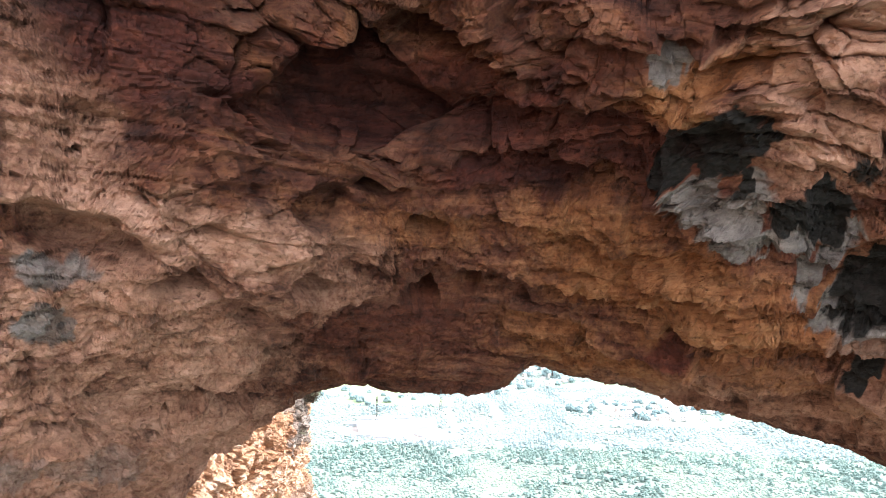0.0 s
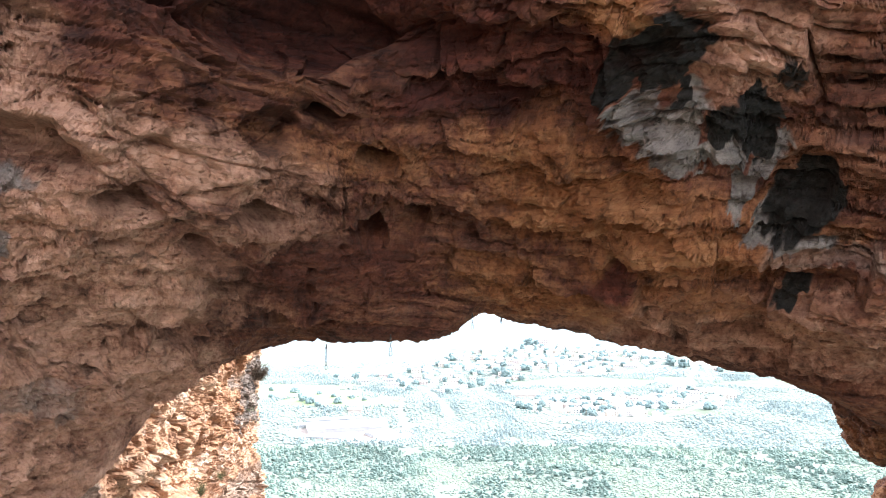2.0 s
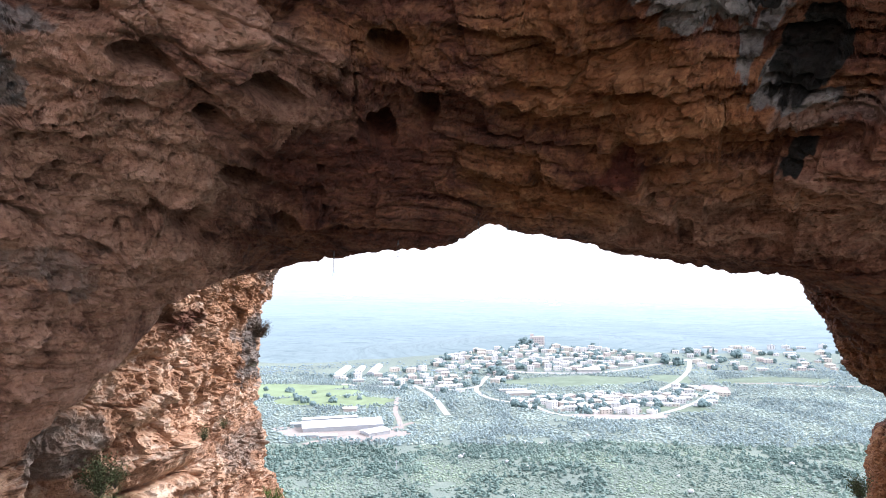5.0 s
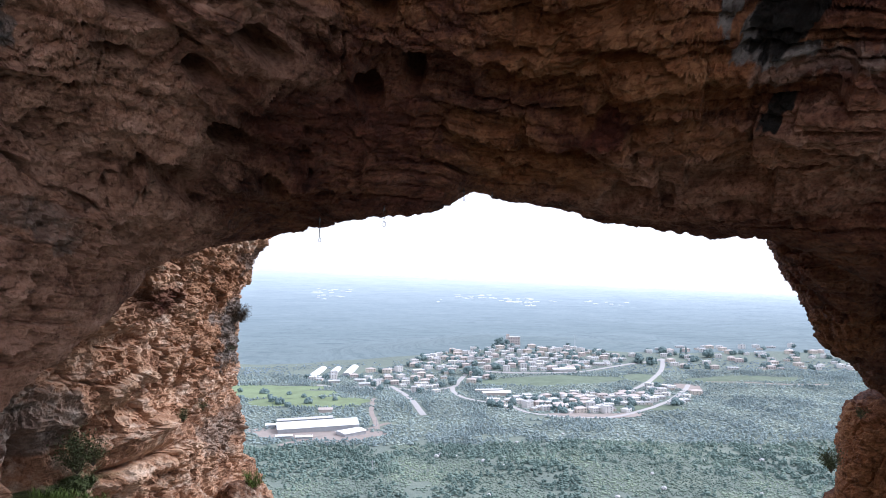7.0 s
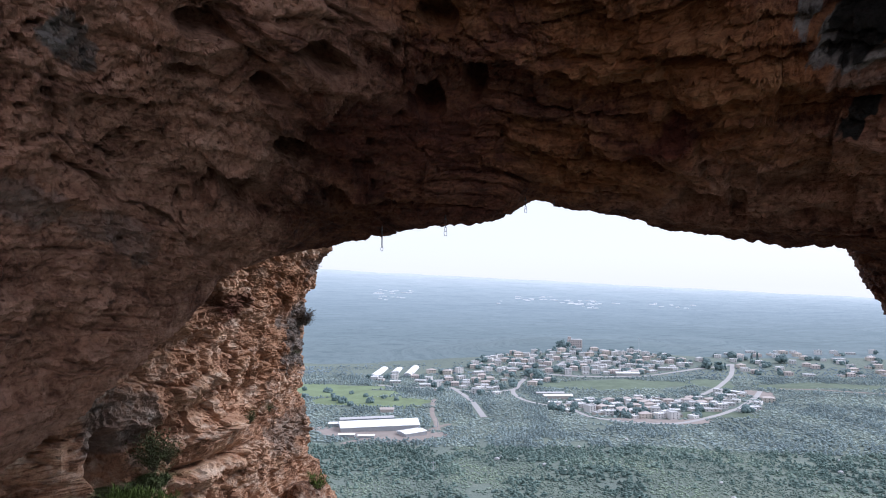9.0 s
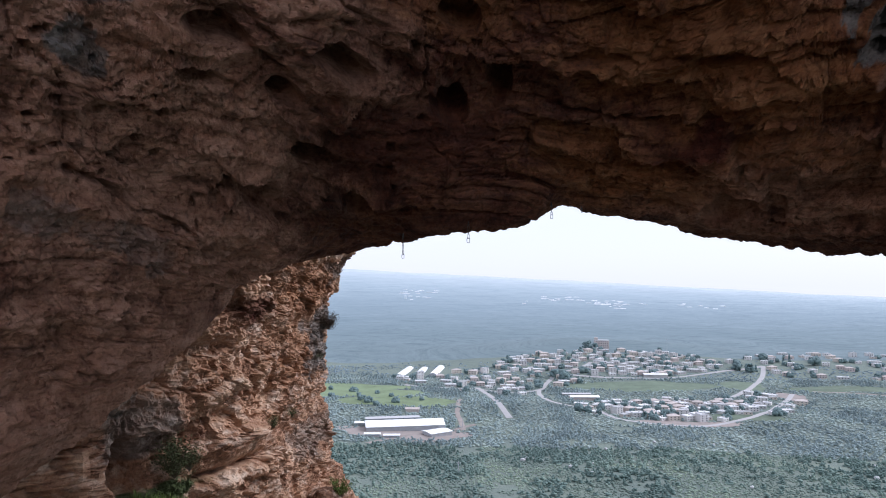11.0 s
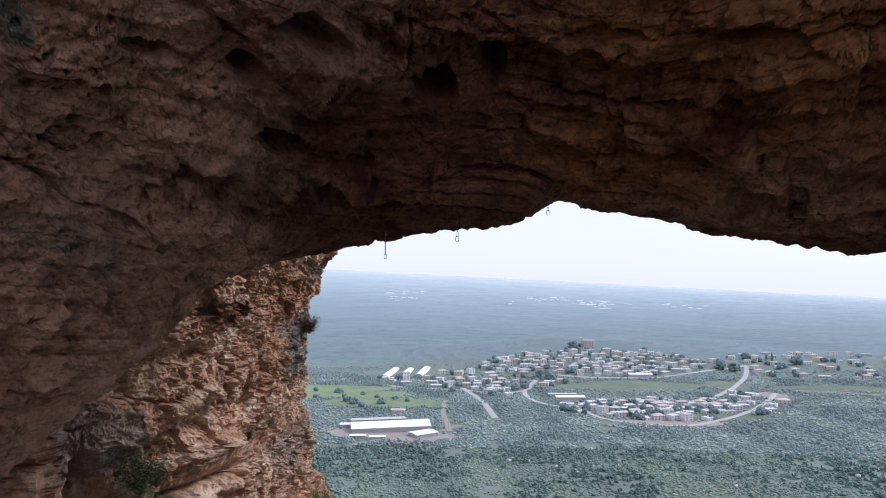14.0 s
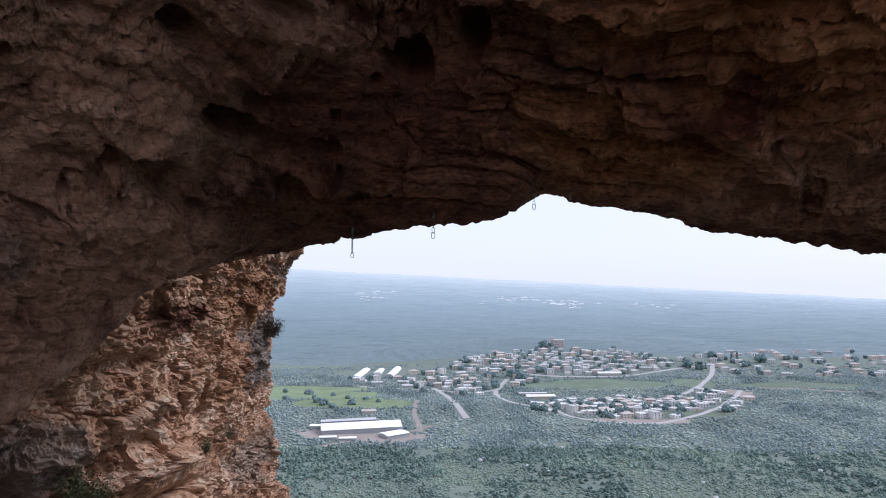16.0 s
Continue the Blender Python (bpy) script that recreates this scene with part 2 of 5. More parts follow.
def rock_material(name, dark, mid, light, pale, pale_amount, bedding):
    """Weathered limestone: iron-stained base that shifts from block to block, pale crust, and mineral colours by attribute."""
    m, nt, bs = material(name)
    v = coords(nt)
    big = noise_tex(nt, v, 0.30, 4, 0.55, 0.6)
    medium = noise_tex(nt, v, 1.3, 7, 0.62, 0.3)
    fine = noise_tex(nt, v, 7.0, 6, 0.68, 0.2)
    grain = noise_tex(nt, v, 38.0, 4, 0.7)
    strata = noise_tex(nt, coords(nt, (0.45, 0.45, 4.2), (4, -9, 0)), 1.0, 6, 0.65, 0.4)
    blotch = noise_tex(nt, coords(nt, (1, 1, 1.5)), 0.75, 8, 0.68, 0.5)
    tone = math_node(nt, "ADD", math_node(nt, "MULTIPLY", attr(nt, "tint"), 0.55), math_node(nt, "ADD", math_node(nt, "MULTIPLY", math_node(nt, "SUBTRACT", medium, 0.5), 1.0), math_node(nt, "MULTIPLY", math_node(nt, "SUBTRACT", strata, 0.5), 0.9 * bedding)))
    tone = math_node(nt, "ADD", tone, math_node(nt, "ADD", 0.22, math_node(nt, "MULTIPLY", math_node(nt, "SUBTRACT", fine, 0.5), 0.45)))
    col = ramp(nt, tone, ((0.15, dark), (0.45, mid), (0.75, light)))
    col = mix(nt, math_node(nt, "MULTIPLY", ramp(nt, blotch, ((0.50, (0, 0, 0)), (0.68, (1, 1, 1)))), pale_amount), col, pale)
    wob = math_node(nt, "ADD", math_node(nt, "MULTIPLY", math_node(nt, "SUBTRACT", medium, 0.5), 1.3), math_node(nt, "MULTIPLY", math_node(nt, "SUBTRACT", fine, 0.5), 0.7))

    def zone(a, lo, hi, k=0.7):
        at = attr(nt, a)
        f = math_node(nt, "ADD", at, math_node(nt, "MULTIPLY", wob, math_node(nt, "MINIMUM", math_node(nt, "MULTIPLY", at, 4.0), k)))
        return ramp(nt, f, ((lo, (0, 0, 0)), (hi, (1, 1, 1))))

    col = mix(nt, zone("tan", 0.2, 0.85), col, ramp(nt, tone, ((0.08, (0.159, 0.074, 0.046)), (0.40, (0.327, 0.176, 0.114)), (0.75, (0.438, 0.261, 0.183)))))
    col = mix(nt, zone("ochre", 0.25, 0.85), col, ramp(nt, tone, ((0.08, (0.0874, 0.0282, 0.0095)), (0.42, (0.2102, 0.0836, 0.0310)), (0.75, (0.3032, 0.1470, 0.0662)))))
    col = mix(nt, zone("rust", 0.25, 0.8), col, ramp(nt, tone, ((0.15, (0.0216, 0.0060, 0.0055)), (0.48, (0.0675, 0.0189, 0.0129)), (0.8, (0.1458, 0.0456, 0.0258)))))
    col = mix(nt, zone("grey", 0.35, 0.75, 0.4), col, ramp(nt, blotch, ((0.3, (0.080, 0.070, 0.063)), (0.5, (0.160, 0.144, 0.133)), (0.68, (0.272, 0.243, 0.216)))))
    col = mix(nt, zone("black", 0.4, 0.65, 0.5), col, ramp(nt, fine, ((0.35, (0.007, 0.007, 0.006)), (0.7, (0.028, 0.025, 0.022)))))
    col = mix(nt, zone("moss", 0.35, 0.75), col, ramp(nt, fine, ((0.3, (0.03, 0.04, 0.015)), (0.7, (0.10, 0.13, 0.05)))))
    col = mix(nt, ramp(nt, blotch, ((0.30, (0.75, 0.75, 0.75)), (0.42, (0, 0, 0)))), col, dark)
    pock = nd(nt, "ShaderNodeTexVoronoi", Scale=4.2)
    warped = nt.nodes.new("ShaderNodeVectorMath")
    warped.operation = "MULTIPLY_ADD"
    nz = nd(nt, "ShaderNodeTexNoise", Scale=1.1, Detail=5.0)
    nt.links.new(v, nz.inputs["Vector"])
    nt.links.new(nz.outputs["Color"], warped.inputs[0])
    warped.inputs[1].default_value = (1.2, 1.2, 1.2)
    nt.links.new(coords(nt, (1, 1, 1.5)), warped.inputs[2])
    nt.links.new(warped.outputs[0], pock.inputs["Vector"])
    pits = ramp(nt, math_node(nt, "ADD", pock.outputs["Distance"], math_node(nt, "MULTIPLY", math_node(nt, "SUBTRACT", 0.60, medium), 1.3)), ((0.08, (0, 0, 0)), (0.28, (1, 1, 1))))
    chip = nd(nt, "ShaderNodeTexVoronoi", Scale=2.1)
    chip.feature = "DISTANCE_TO_EDGE"
    nt.links.new(warped.outputs[0], chip.inputs["Vector"])
    hair = ramp(nt, math_node(nt, "ADD", chip.outputs["Distance"], math_node(nt, "MULTIPLY", math_node(nt, "SUBTRACT", big, 0.30), 0.16)), ((0.008, (0, 0, 0)), (0.035, (1, 1, 1))))
    flake = nd(nt, "ShaderNodeTexVoronoi", Scale=3.3)
    nt.links.new(warped.outputs[0], flake.inputs["Vector"])
    shade = nt.nodes.new("ShaderNodeSeparateColor")
    nt.links.new(flake.outputs["Color"], shade.inputs[0])
    col = mix(nt, 0.10, col, ramp(nt, hair, ((0.0, (0.30, 0.26, 0.24)), (0.9, (1, 1, 1)))), "MULTIPLY")
    col = mix(nt, 0.35, col, ramp(nt, shade.outputs[0], ((0.0, (0.6, 0.57, 0.55)), (0.5, (1, 1, 1)), (1.0, (1.35, 1.33, 1.28)))), "MULTIPLY")
    col = mix(nt, 0.55, col, ramp(nt, fine, ((0.34, (0.42, 0.38, 0.36)), (0.47, (1, 1, 1)), (0.62, (1, 1, 1)), (0.74, (1.3, 1.28, 1.25)))), "MULTIPLY")
    col = mix(nt, 0.3, col, ramp(nt, grain, ((0.35, (0.55, 0.52, 0.5)), (0.56, (1.0, 1.0, 1.0)), (0.7, (1.2, 1.18, 1.15)))), "MULTIPLY")
    nt.links.new(col, bs.inputs["Base Color"])
    bs.inputs["Roughness"].default_value = 0.92
    bs.inputs["Specular IOR Level"].default_value = 0.25
    h = math_node(nt, "ADD", math_node(nt, "MULTIPLY", medium, 0.25), math_node(nt, "ADD", math_node(nt, "MULTIPLY", fine, 0.30), math_node(nt, "MULTIPLY", grain, 0.06)))
    h = math_node(nt, "ADD", h, math_node(nt, "ADD", math_node(nt, "MULTIPLY", strata, 0.55 * bedding), math_node(nt, "MULTIPLY", pits, 0.45)))
    h = math_node(nt, "ADD", h, math_node(nt, "ADD", math_node(nt, "MULTIPLY", hair, 0.10), math_node(nt, "MULTIPLY", shade.outputs[1], 0.16)))
    bump(nt, bs, h, 1.0, 0.22)
    return m


# cave rock set darker, cliff rock paler: shade and sun partly in the colours
ROCK_IN = rock_material("cave_limestone_shaded", (0.0216, 0.0072, 0.0059), (0.0972, 0.0348, 0.0207), (0.1935, 0.0833, 0.0432), (0.2700, 0.1530, 0.1035), 0.3, 1.0)
ROCK_OUT = rock_material("cliff_limestone_sunlit", (0.1241, 0.0644, 0.0409), (0.3918, 0.2226, 0.1379), (0.5876, 0.3956, 0.2629), (0.6921, 0.5687, 0.4557), 0.9, 0.1)


# ---------------------------------------------------------------- building helpers
def mesh_object(name, verts, faces, mat, smooth=False, parent=None):
    me = bpy.data.meshes.new(name)
    me.from_pydata(verts, [], faces)
    me.materials.append(mat)
    if smooth:
        me.polygons.foreach_set("use_smooth", [True] * len(me.polygons))
    ob = new(name, me)
    if parent:
        ob.parent = parent
    return ob


def grid_mesh(name, g, mat, smooth=False, flip=False):
    """A mesh from a grid of points (U, V, 3)."""
    U, V = g.shape[:2]
    idx = np.arange(U * V).reshape(U, V)
    q = np.stack([idx[:-1, :-1], idx[1:, :-1], idx[1:, 1:], idx[:-1, 1:]], -1).reshape(-1, 4)
    if flip:
        q = q[:, ::-1]
    me = bpy.data.meshes.new(name)
    me.vertices.add(U * V)
    me.vertices.foreach_set("co", np.ascontiguousarray(g, dtype=np.float32).ravel())
    me.loops.add(q.size)
    me.loops.foreach_set("vertex_index", np.ascontiguousarray(q, dtype=np.int32).ravel())
    me.polygons.add(len(q))
    me.polygons.foreach_set("loop_start", np.arange(0, q.size, 4, dtype=np.int32))
    me.update(calc_edges=True)
    me.materials.append(mat)
    me.polygons.foreach_set("use_smooth", [smooth] * len(q))
    return new(name, me)


def mask(ob, name, values):
    a = ob.data.attributes.new(name, "FLOAT", "POINT")
    a.data.foreach_set("value", np.ascontiguousarray(values, dtype=np.float32).ravel())


FEATURES = []      # hollows and bulges of the rock
STAINS_AND_SHADING = []        # mineral colours, a few with light or shade put in


def hollow(at, wide, high, deep, tilt=0.0, run=None):
    """run: half its length along the cliff."""
    FEATURES.append((at, wide, high, deep, tilt, run))


def stain_or_shading(kind, at, wide, high, tilt=0.0, power=1.0):
    STAINS_AND_SHADING.append((kind, at, wide, high, tilt, power))


def reach(p, at, wide, high, tilt, run=None):
    """0 at the centre, 1 at the rim of a tilted oval around a place."""
    d = p - np.array(at)
    c, s = math.cos(radians(tilt)), math.sin(radians(tilt))
    a, b = d[:, 0] * c + d[:, 2] * s, -d[:, 0] * s + d[:, 2] * c
    return np.sqrt((a / wide) ** 2 + (b / high) ** 2 + (d[:, 1] / (run or 2.2 * max(wide, high))) ** 2)


CRACKS = []


def crack(*args):
    """A broken line of places, then width, depth and how far the rock above it stands out."""
    CRACKS.append((np.array(args[:-3], float), *args[-3:]))


# hollows in the underside and the side wall
hollow((-4.57, 19.1, 6.1), 0.69, 0.26, 0.8, -8)
hollow((-6.9, 16.6, 5.97), 0.56, 0.26, 0.6)
hollow((-2.0, 22.7, 5.8), 0.53, 0.44, 0.9)
hollow((-1.6, 20.4, 7.7), 0.47, 0.29, 0.6)
hollow((-0.5, 22.0, 6.2), 0.35, 0.55, 0.7)
hollow((-6.2, 22.3, 4.1), 0.56, 0.36, 0.7)
hollow((-6.0, 18.8, 5.1), 0.31, 0.33, 0.6)
hollow((-7.5, 17.3, 4.95), 0.40, 0.18, 0.4)
hollow((-8.4, 15.1, 7.1), 1.1, 0.45, 1.0, -12)
hollow((-4.0, 18.1, 8.1), 0.7, 0.5, 0.5, 30)
hollow((-2.6, 19.0, 8.7), 0.65, 0.24, 0.6)
hollow((-3.3, 17.8, 10.6), 2.5, 0.85, 1.0, 12)
hollow((-0.6, 17.6, 10.4), 2.0, 0.5, 0.6, -12)
hollow((8.2, 16.6, 6.2), 0.5, 1.0, 0.25)
hollow((4.86, 22.8, 4.1), 0.8, 0.3, 0.3, -10)
hollow((6.75, 23.8, 2.64), 0.7, 0.22, 0.35, -8)
hollow((-5.4, 24.5, 3.2), 0.62, 0.39, 0.5)
hollow((-4.4, 23.2, 4.0), 0.44, 0.33, 0.5)
hollow((-7.6, 21.5, 2.6), 0.62, 0.45, 0.4, 30)
hollow((-3.1, 20.2, 7.2), 0.7, 0.6, -0.35)
hollow((-5.5, 16.3, 9.0), 0.9, 0.5, -0.4)
hollow((-5.1, 17.3, 7.4), 1.2, 0.6, -0.3, -20)
hollow((3.8, 20.0, 6.5), 1.0, 0.4, -0.3, -5)
hollow((8.7, 14.6, 7.6), 1.1, 0.6, -0.35, 10)
hollow((5.2, 13.8, 9.8), 1.3, 0.4, -0.4)
# the little cave and the broken ledges of the outer cliff
hollow((-17.75, 32.0, -8.6), 0.74, 1.3, 1.4, 0, 1.1)
hollow((-15.85, 39.3, -8.9), 1.5, 0.8, -1.15, 0, 2.6)
hollow((-15.6, 40.9, -8.6), 1.2, 0.5, -0.5, 0, 1.2)
hollow((-15.7, 39.4, -10.05), 1.2, 0.24, 0.75, 0, 2.8)
hollow((-16.8, 36.4, -9.1), 0.8, 0.6, -0.75, 0, 0.8)
hollow((-16.6, 36.9, -10.0), 0.8, 0.2, 0.5, 0, 1.4)
hollow((-15.4, 41.2, -10.7), 1.1, 0.4, -0.8, 0, 1.8)
hollow((-16.2, 37.6, -11.0), 1.1, 0.55, -0.8, 0, 1.3)
hollow((-15.2, 42.0, -11.5), 1.1, 0.2, 0.5, 0, 2.2)
hollow((-17.0, 35.8, -7.6), 1.0, 0.8, 0.9, 0, 0.9)
hollow((-16.3, 38.0, -7.3), 1.0, 0.5, 0.6, 0, 1.4)
hollow((-16.5, 37.4, -6.0), 1.0, 0.45, -0.45, 0, 1.3)
hollow((-15.9, 39.3, -5.6), 1.0, 0.35, -0.4, 0, 1.0)
hollow((-14.89, 44.95, -5.0), 0.55, 0.75, 0.6, 0, 0.65)
hollow((-14.8, 43.8, -7.2), 1.0, 0.8, 0.6, 0, 1.5)
hollow((-16.4, 37.0, -3.4), 1.4, 0.45, 0.8, 10, 2.5)
hollow((-14.9, 44.6, -9.2), 1.0, 1.2, 0.6, 0, 0.7)
hollow((-14.3, 47.6, -7.4), 1.0, 1.6, 0.5, 0, 0.6)
hollow((-14.4, 46.2, -6.5), 1.0, 1.3, -0.4, 0, 0.8)
# joints and bedding cracks
crack((-4.7, 16.8, 11.1), (-3.7, 17.5, 11.8), (-1.9, 17.4, 12.6), (-0.2, 16.5, 11.7), 0.3, 0.7, 0.45)
crack((-3.6, 17.6, 11.6), (-1.8, 17.7, 10.9), (-0.8, 17.5, 10.4), 0.08, 0.18, 0.1)
crack((-2.2, 17.8, 11.3), (-0.2, 17.0, 10.7), (0.6, 16.5, 10.6), (2.1, 15.4, 10.2), 0.12, 0.3, 0.18)
crack((-5.0, 16.8, 9.6), (-3.8, 18.0, 9.1), (-2.6, 18.8, 8.9), 0.07, 0.2, 0.12)
crack((-8.9, 14.3, 8.0), (-8.4, 14.2, 9.3), (-7.6, 14.3, 10.5), 0.1, 0.15, 0.05)
crack((-7.2, 15.2, 8.0), (-6.1, 16.2, 7.5), (-5.4, 17.2, 7.1), 0.05, 0.16, 0.1)
crack((-9.0, 14.3, 7.7), (-8.4, 14.9, 7.6), (-7.5, 15.5, 6.9), 0.15, 0.35, 0.25)
crack((-0.3, 18.3, 9.4), (0.8, 17.8, 9.5), (2.4, 17.5, 8.9), (4.1, 16.7, 8.5), 0.09, 0.22, 0.18)
crack((2.4, 15.4, 10.1), (3.8, 15.1, 9.9), (4.9, 14.6, 9.5), 0.08, 0.15, 0.12)
crack((1.9, 14.6, 11.1), (3.8, 14.2, 10.8), (5.1, 13.5, 10.4), 0.12, 0.25, 0.2)
crack((4.8, 17.6, 7.3), (5.5, 16.6, 7.1), 0.08, 0.15, 0.25)
crack((1.0, 23.5, 4.6), (3.6, 24.4, 3.5), (6.1, 23.3, 3.2), 0.05, 0.15, 0.12)
crack((3.3, 22.3, 5.2), (5.3, 21.1, 4.9), 0.05, 0.18, 0.1)
crack((5.8, 21.7, 4.2), (8.3, 19.9, 3.9), (11.0, 17.9, 3.3), 0.06, 0.2, 0.14)
crack((7.0, 21.8, 3.4), (8.6, 21.0, 3.2), (11.7, 19.1, 2.7), 0.05, 0.16, 0.12)
crack((9.3, 22.8, 2.3), (11.1, 21.9, 2.2), (12.9, 20.8, 1.5), 0.05, 0.12, 0.1)
crack((1.8, 21.3, 6.4), (3.3, 21.3, 5.9), (4.7, 20.4, 5.7), 0.05, 0.15, 0.12)
crack((3.8, 17.4, 8.2), (5.2, 16.6, 7.4), (7.1, 16.4, 6.9), 0.06, 0.2, 0.18)
crack((-4.6, 18.2, 6.9), (-3.4, 20.0, 7.0), (-3.1, 21.1, 6.5), 0.06, 0.15, 0.1)
crack((-4.3, 18.1, 7.6), (-3.5, 18.3, 8.6), (-2.6, 18.8, 8.9), 0.1, 0.22, 0.14)
crack((-9.8, 19.0, 2.1), (-9.5, 20.6, 1.7), (-8.2, 20.7, 2.3), 0.06, 0.15, 0.12)
crack((-10.0, 16.8, 2.7), (-9.9, 17.9, 2.3), 0.06, 0.2, 0.1)
crack((-6.2, 17.5, 5.9), (-5.3, 19.0, 5.5), (-4.3, 21.1, 5.6), 0.06, 0.15, 0.12)
crack((-7.3, 15.9, 6.3), (-6.2, 16.9, 6.4), (-4.8, 17.9, 7.0), 0.05, 0.12, 0.08)
crack((-2.6, 20.8, 7.1), (-3.0, 22.8, 5.3), 0.07, 0.2, 0)
crack((-0.2, 19.8, 8.0), (1.2, 19.4, 8.1), (2.7, 19.3, 7.5), 0.06, 0.18, 0.14)
crack((-3.1, 18.2, 9.5), (-1.9, 18.6, 9.3), (0.4, 18.1, 9.4), 0.07, 0.2, 0.15)
crack((6.0, 22.6, 3.7), (8.4, 21.3, 3.3), (11.4, 19.5, 2.6), 0.07, 0.2, 0.2)
crack((2.6, 23.4, 4.4), (5.0, 22.5, 4.2), (7.4, 21.2, 3.7), 0.07, 0.2, 0.2)
crack((4.4, 19.2, 6.4), (6.8, 18.4, 5.4), (9.6, 17.4, 4.6), 0.07, 0.22, 0.2)
crack((-1.6, 21.4, 6.4), (0.8, 20.8, 6.9), (3.0, 20.3, 6.6), 0.08, 0.25, 0.2)
crack((-6.4, 20.6, 4.9), (-4.4, 22.0, 4.8), (-2.4, 22.8, 5.3), 0.08, 0.25, 0.2)
# mineral colours; some also paint in light or shade, as noted
stain_or_shading("tan", (-8.75, 13.3, 10.35), 1.1, 1.9, 0, 0.5)
stain_or_shading("tan", (-8.29, 14.14, 8.77), 1.4, 1.3, 0, 0.55)
stain_or_shading("tan", (-7.59, 14.81, 7.70), 2.25, 0.71, -12, 1)
stain_or_shading("tan", (-6.41, 15.68, 7.17), 2.67, 1.08, -10, 0.95)
stain_or_shading("tan", (-8.87, 15.94, 5.39), 2.78, 1.58, 0, 1)
stain_or_shading("tan", (-8.18, 18.82, 4.04), 3.15, 2.24, 0, 0.8)
stain_or_shading("tan", (-10.59, 17.36, 2.50), 2.85, 2.11, 0, 1)
stain_or_shading("tan", (-9.64, 21.50, 0.91), 3.14, 1.95, 0, 1)
stain_or_shading("tan", (-4.92, 16.89, 6.99), 1.94, 0.87, -10, 0.8)
stain_or_shading("tan", (-3.51, 19.03, 7.40), 1.38, 0.83, 0, 0.55)
stain_or_shading("tan", (-4.56, 19.56, 5.87), 2.39, 0.72, 0, 0.6)
# pale tan at the upper right, daylight on it put into the colour
stain_or_shading("tan", (6.02, 12.51, 10.23), 1.32, 0.79, 0, 1)
stain_or_shading("tan", (6.66, 14.01, 8.63), 1.20, 0.97, 0, 0.8)
stain_or_shading("tan", (4.44, 14.06, 10.38), 1.28, 0.23, 0, 0.9)
stain_or_shading("tan", (5.66, 13.06, 9.40), 0.88, 0.50, 0, 0.7)
stain_or_shading("grey", (-8.90, 14.44, 6.51), 0.81, 0.37, 0, 0.7)
stain_or_shading("grey", (-9.23, 15.68, 5.28), 0.38, 0.79, 10, 0.7)
stain_or_shading("grey", (-10.70, 16.76, 1.70), 0.50, 0.89, 0, 0.55)
stain_or_shading("grey", (-10.10, 18.75, 1.01), 0.53, 0.96, 20, 0.5)
# dark rust of the upper alcove, with some of its shade in the colour
stain_or_shading("rust", (-4.16, 19.49, 11.53), 1.97, 1.18, 0, 1)
stain_or_shading("rust", (-3.69, 19.60, 10.28), 1.94, 0.73, 0, 1)
stain_or_shading("rust", (-5.67, 16.84, 10.64), 1.30, 0.91, 0, 0.8)
stain_or_shading("rust", (-7.0, 14.6, 11.3), 1.6, 1.5, 0, 0.85)
stain_or_shading("rust", (-6.2, 15.6, 9.6), 1.0, 0.9, 0, 0.55)
stain_or_shading("rust", (-1.37, 18.58, 11.22), 2.43, 0.82, -10, 0.9)
stain_or_shading("rust", (0.67, 17.52, 10.19), 2.38, 0.75, -8, 1)
stain_or_shading("rust", (2.92, 16.58, 9.29), 1.85, 0.59, -5, 0.9)
stain_or_shading("rust", (0.69, 18.56, 8.98), 2.64, 0.53, -5, 0.9)
stain_or_shading("rust", (1.84, 14.68, 10.70), 1.65, 0.53, 0, 0.6)
stain_or_shading("rust", (3.55, 16.63, 8.79), 1.32, 0.60, 0, 0.6)
stain_or_shading("rust", (-2.18, 23.31, 5.08), 3.18, 1.01, 0, 0.55)
stain_or_shading("rust", (-4.92, 20.92, 4.51), 1.89, 0.93, 0, 0.55)
# tan and ochre lift the shadowed underside here, light put into the colour
stain_or_shading("tan", (8.6, 21.3, 3.0), 4.6, 1.3, -12, 0.75)
stain_or_shading("ochre", (3.6, 24.6, 3.8), 3.6, 1.0, -10, 0.8)
stain_or_shading("tan", (5.5, 24.8, 2.9), 2.4, 0.7, -10, 0.6)
stain_or_shading("ochre", (-3.68, 16.52, 11.86), 1.26, 0.51, 25, 0.9)
stain_or_shading("ochre", (-4.88, 16.14, 11.21), 0.83, 0.62, 0, 0.8)
stain_or_shading("ochre", (-6.94, 14.78, 11.16), 0.54, 0.49, 0, 0.8)
stain_or_shading("ochre", (-0.44, 17.62, 11.49), 1.15, 0.32, -10, 0.8)
stain_or_shading("ochre", (-2.14, 20.09, 7.80), 3.20, 0.58, -5, 0.6)
stain_or_shading("ochre", (1.39, 18.31, 9.08), 1.74, 0.21, -8, 0.8)
stain_or_shading("ochre", (2.83, 18.61, 7.68), 2.35, 0.93, -10, 0.8)
stain_or_shading("ochre", (4.05, 19.10, 6.41), 2.90, 1.10, -8, 1)
stain_or_shading("ochre", (6.35, 18.86, 5.44), 3.43, 0.98, -12, 0.9)
stain_or_shading("ochre", (2.65, 23.86, 4.37), 3.84, 0.86, -12, 0.7)
stain_or_shading("ochre", (6.79, 20.15, 4.16), 3.71, 0.61, -20, 0.7)
stain_or_shading("ochre", (8.15, 17.56, 5.01), 1.82, 0.82, 0, 0.7)
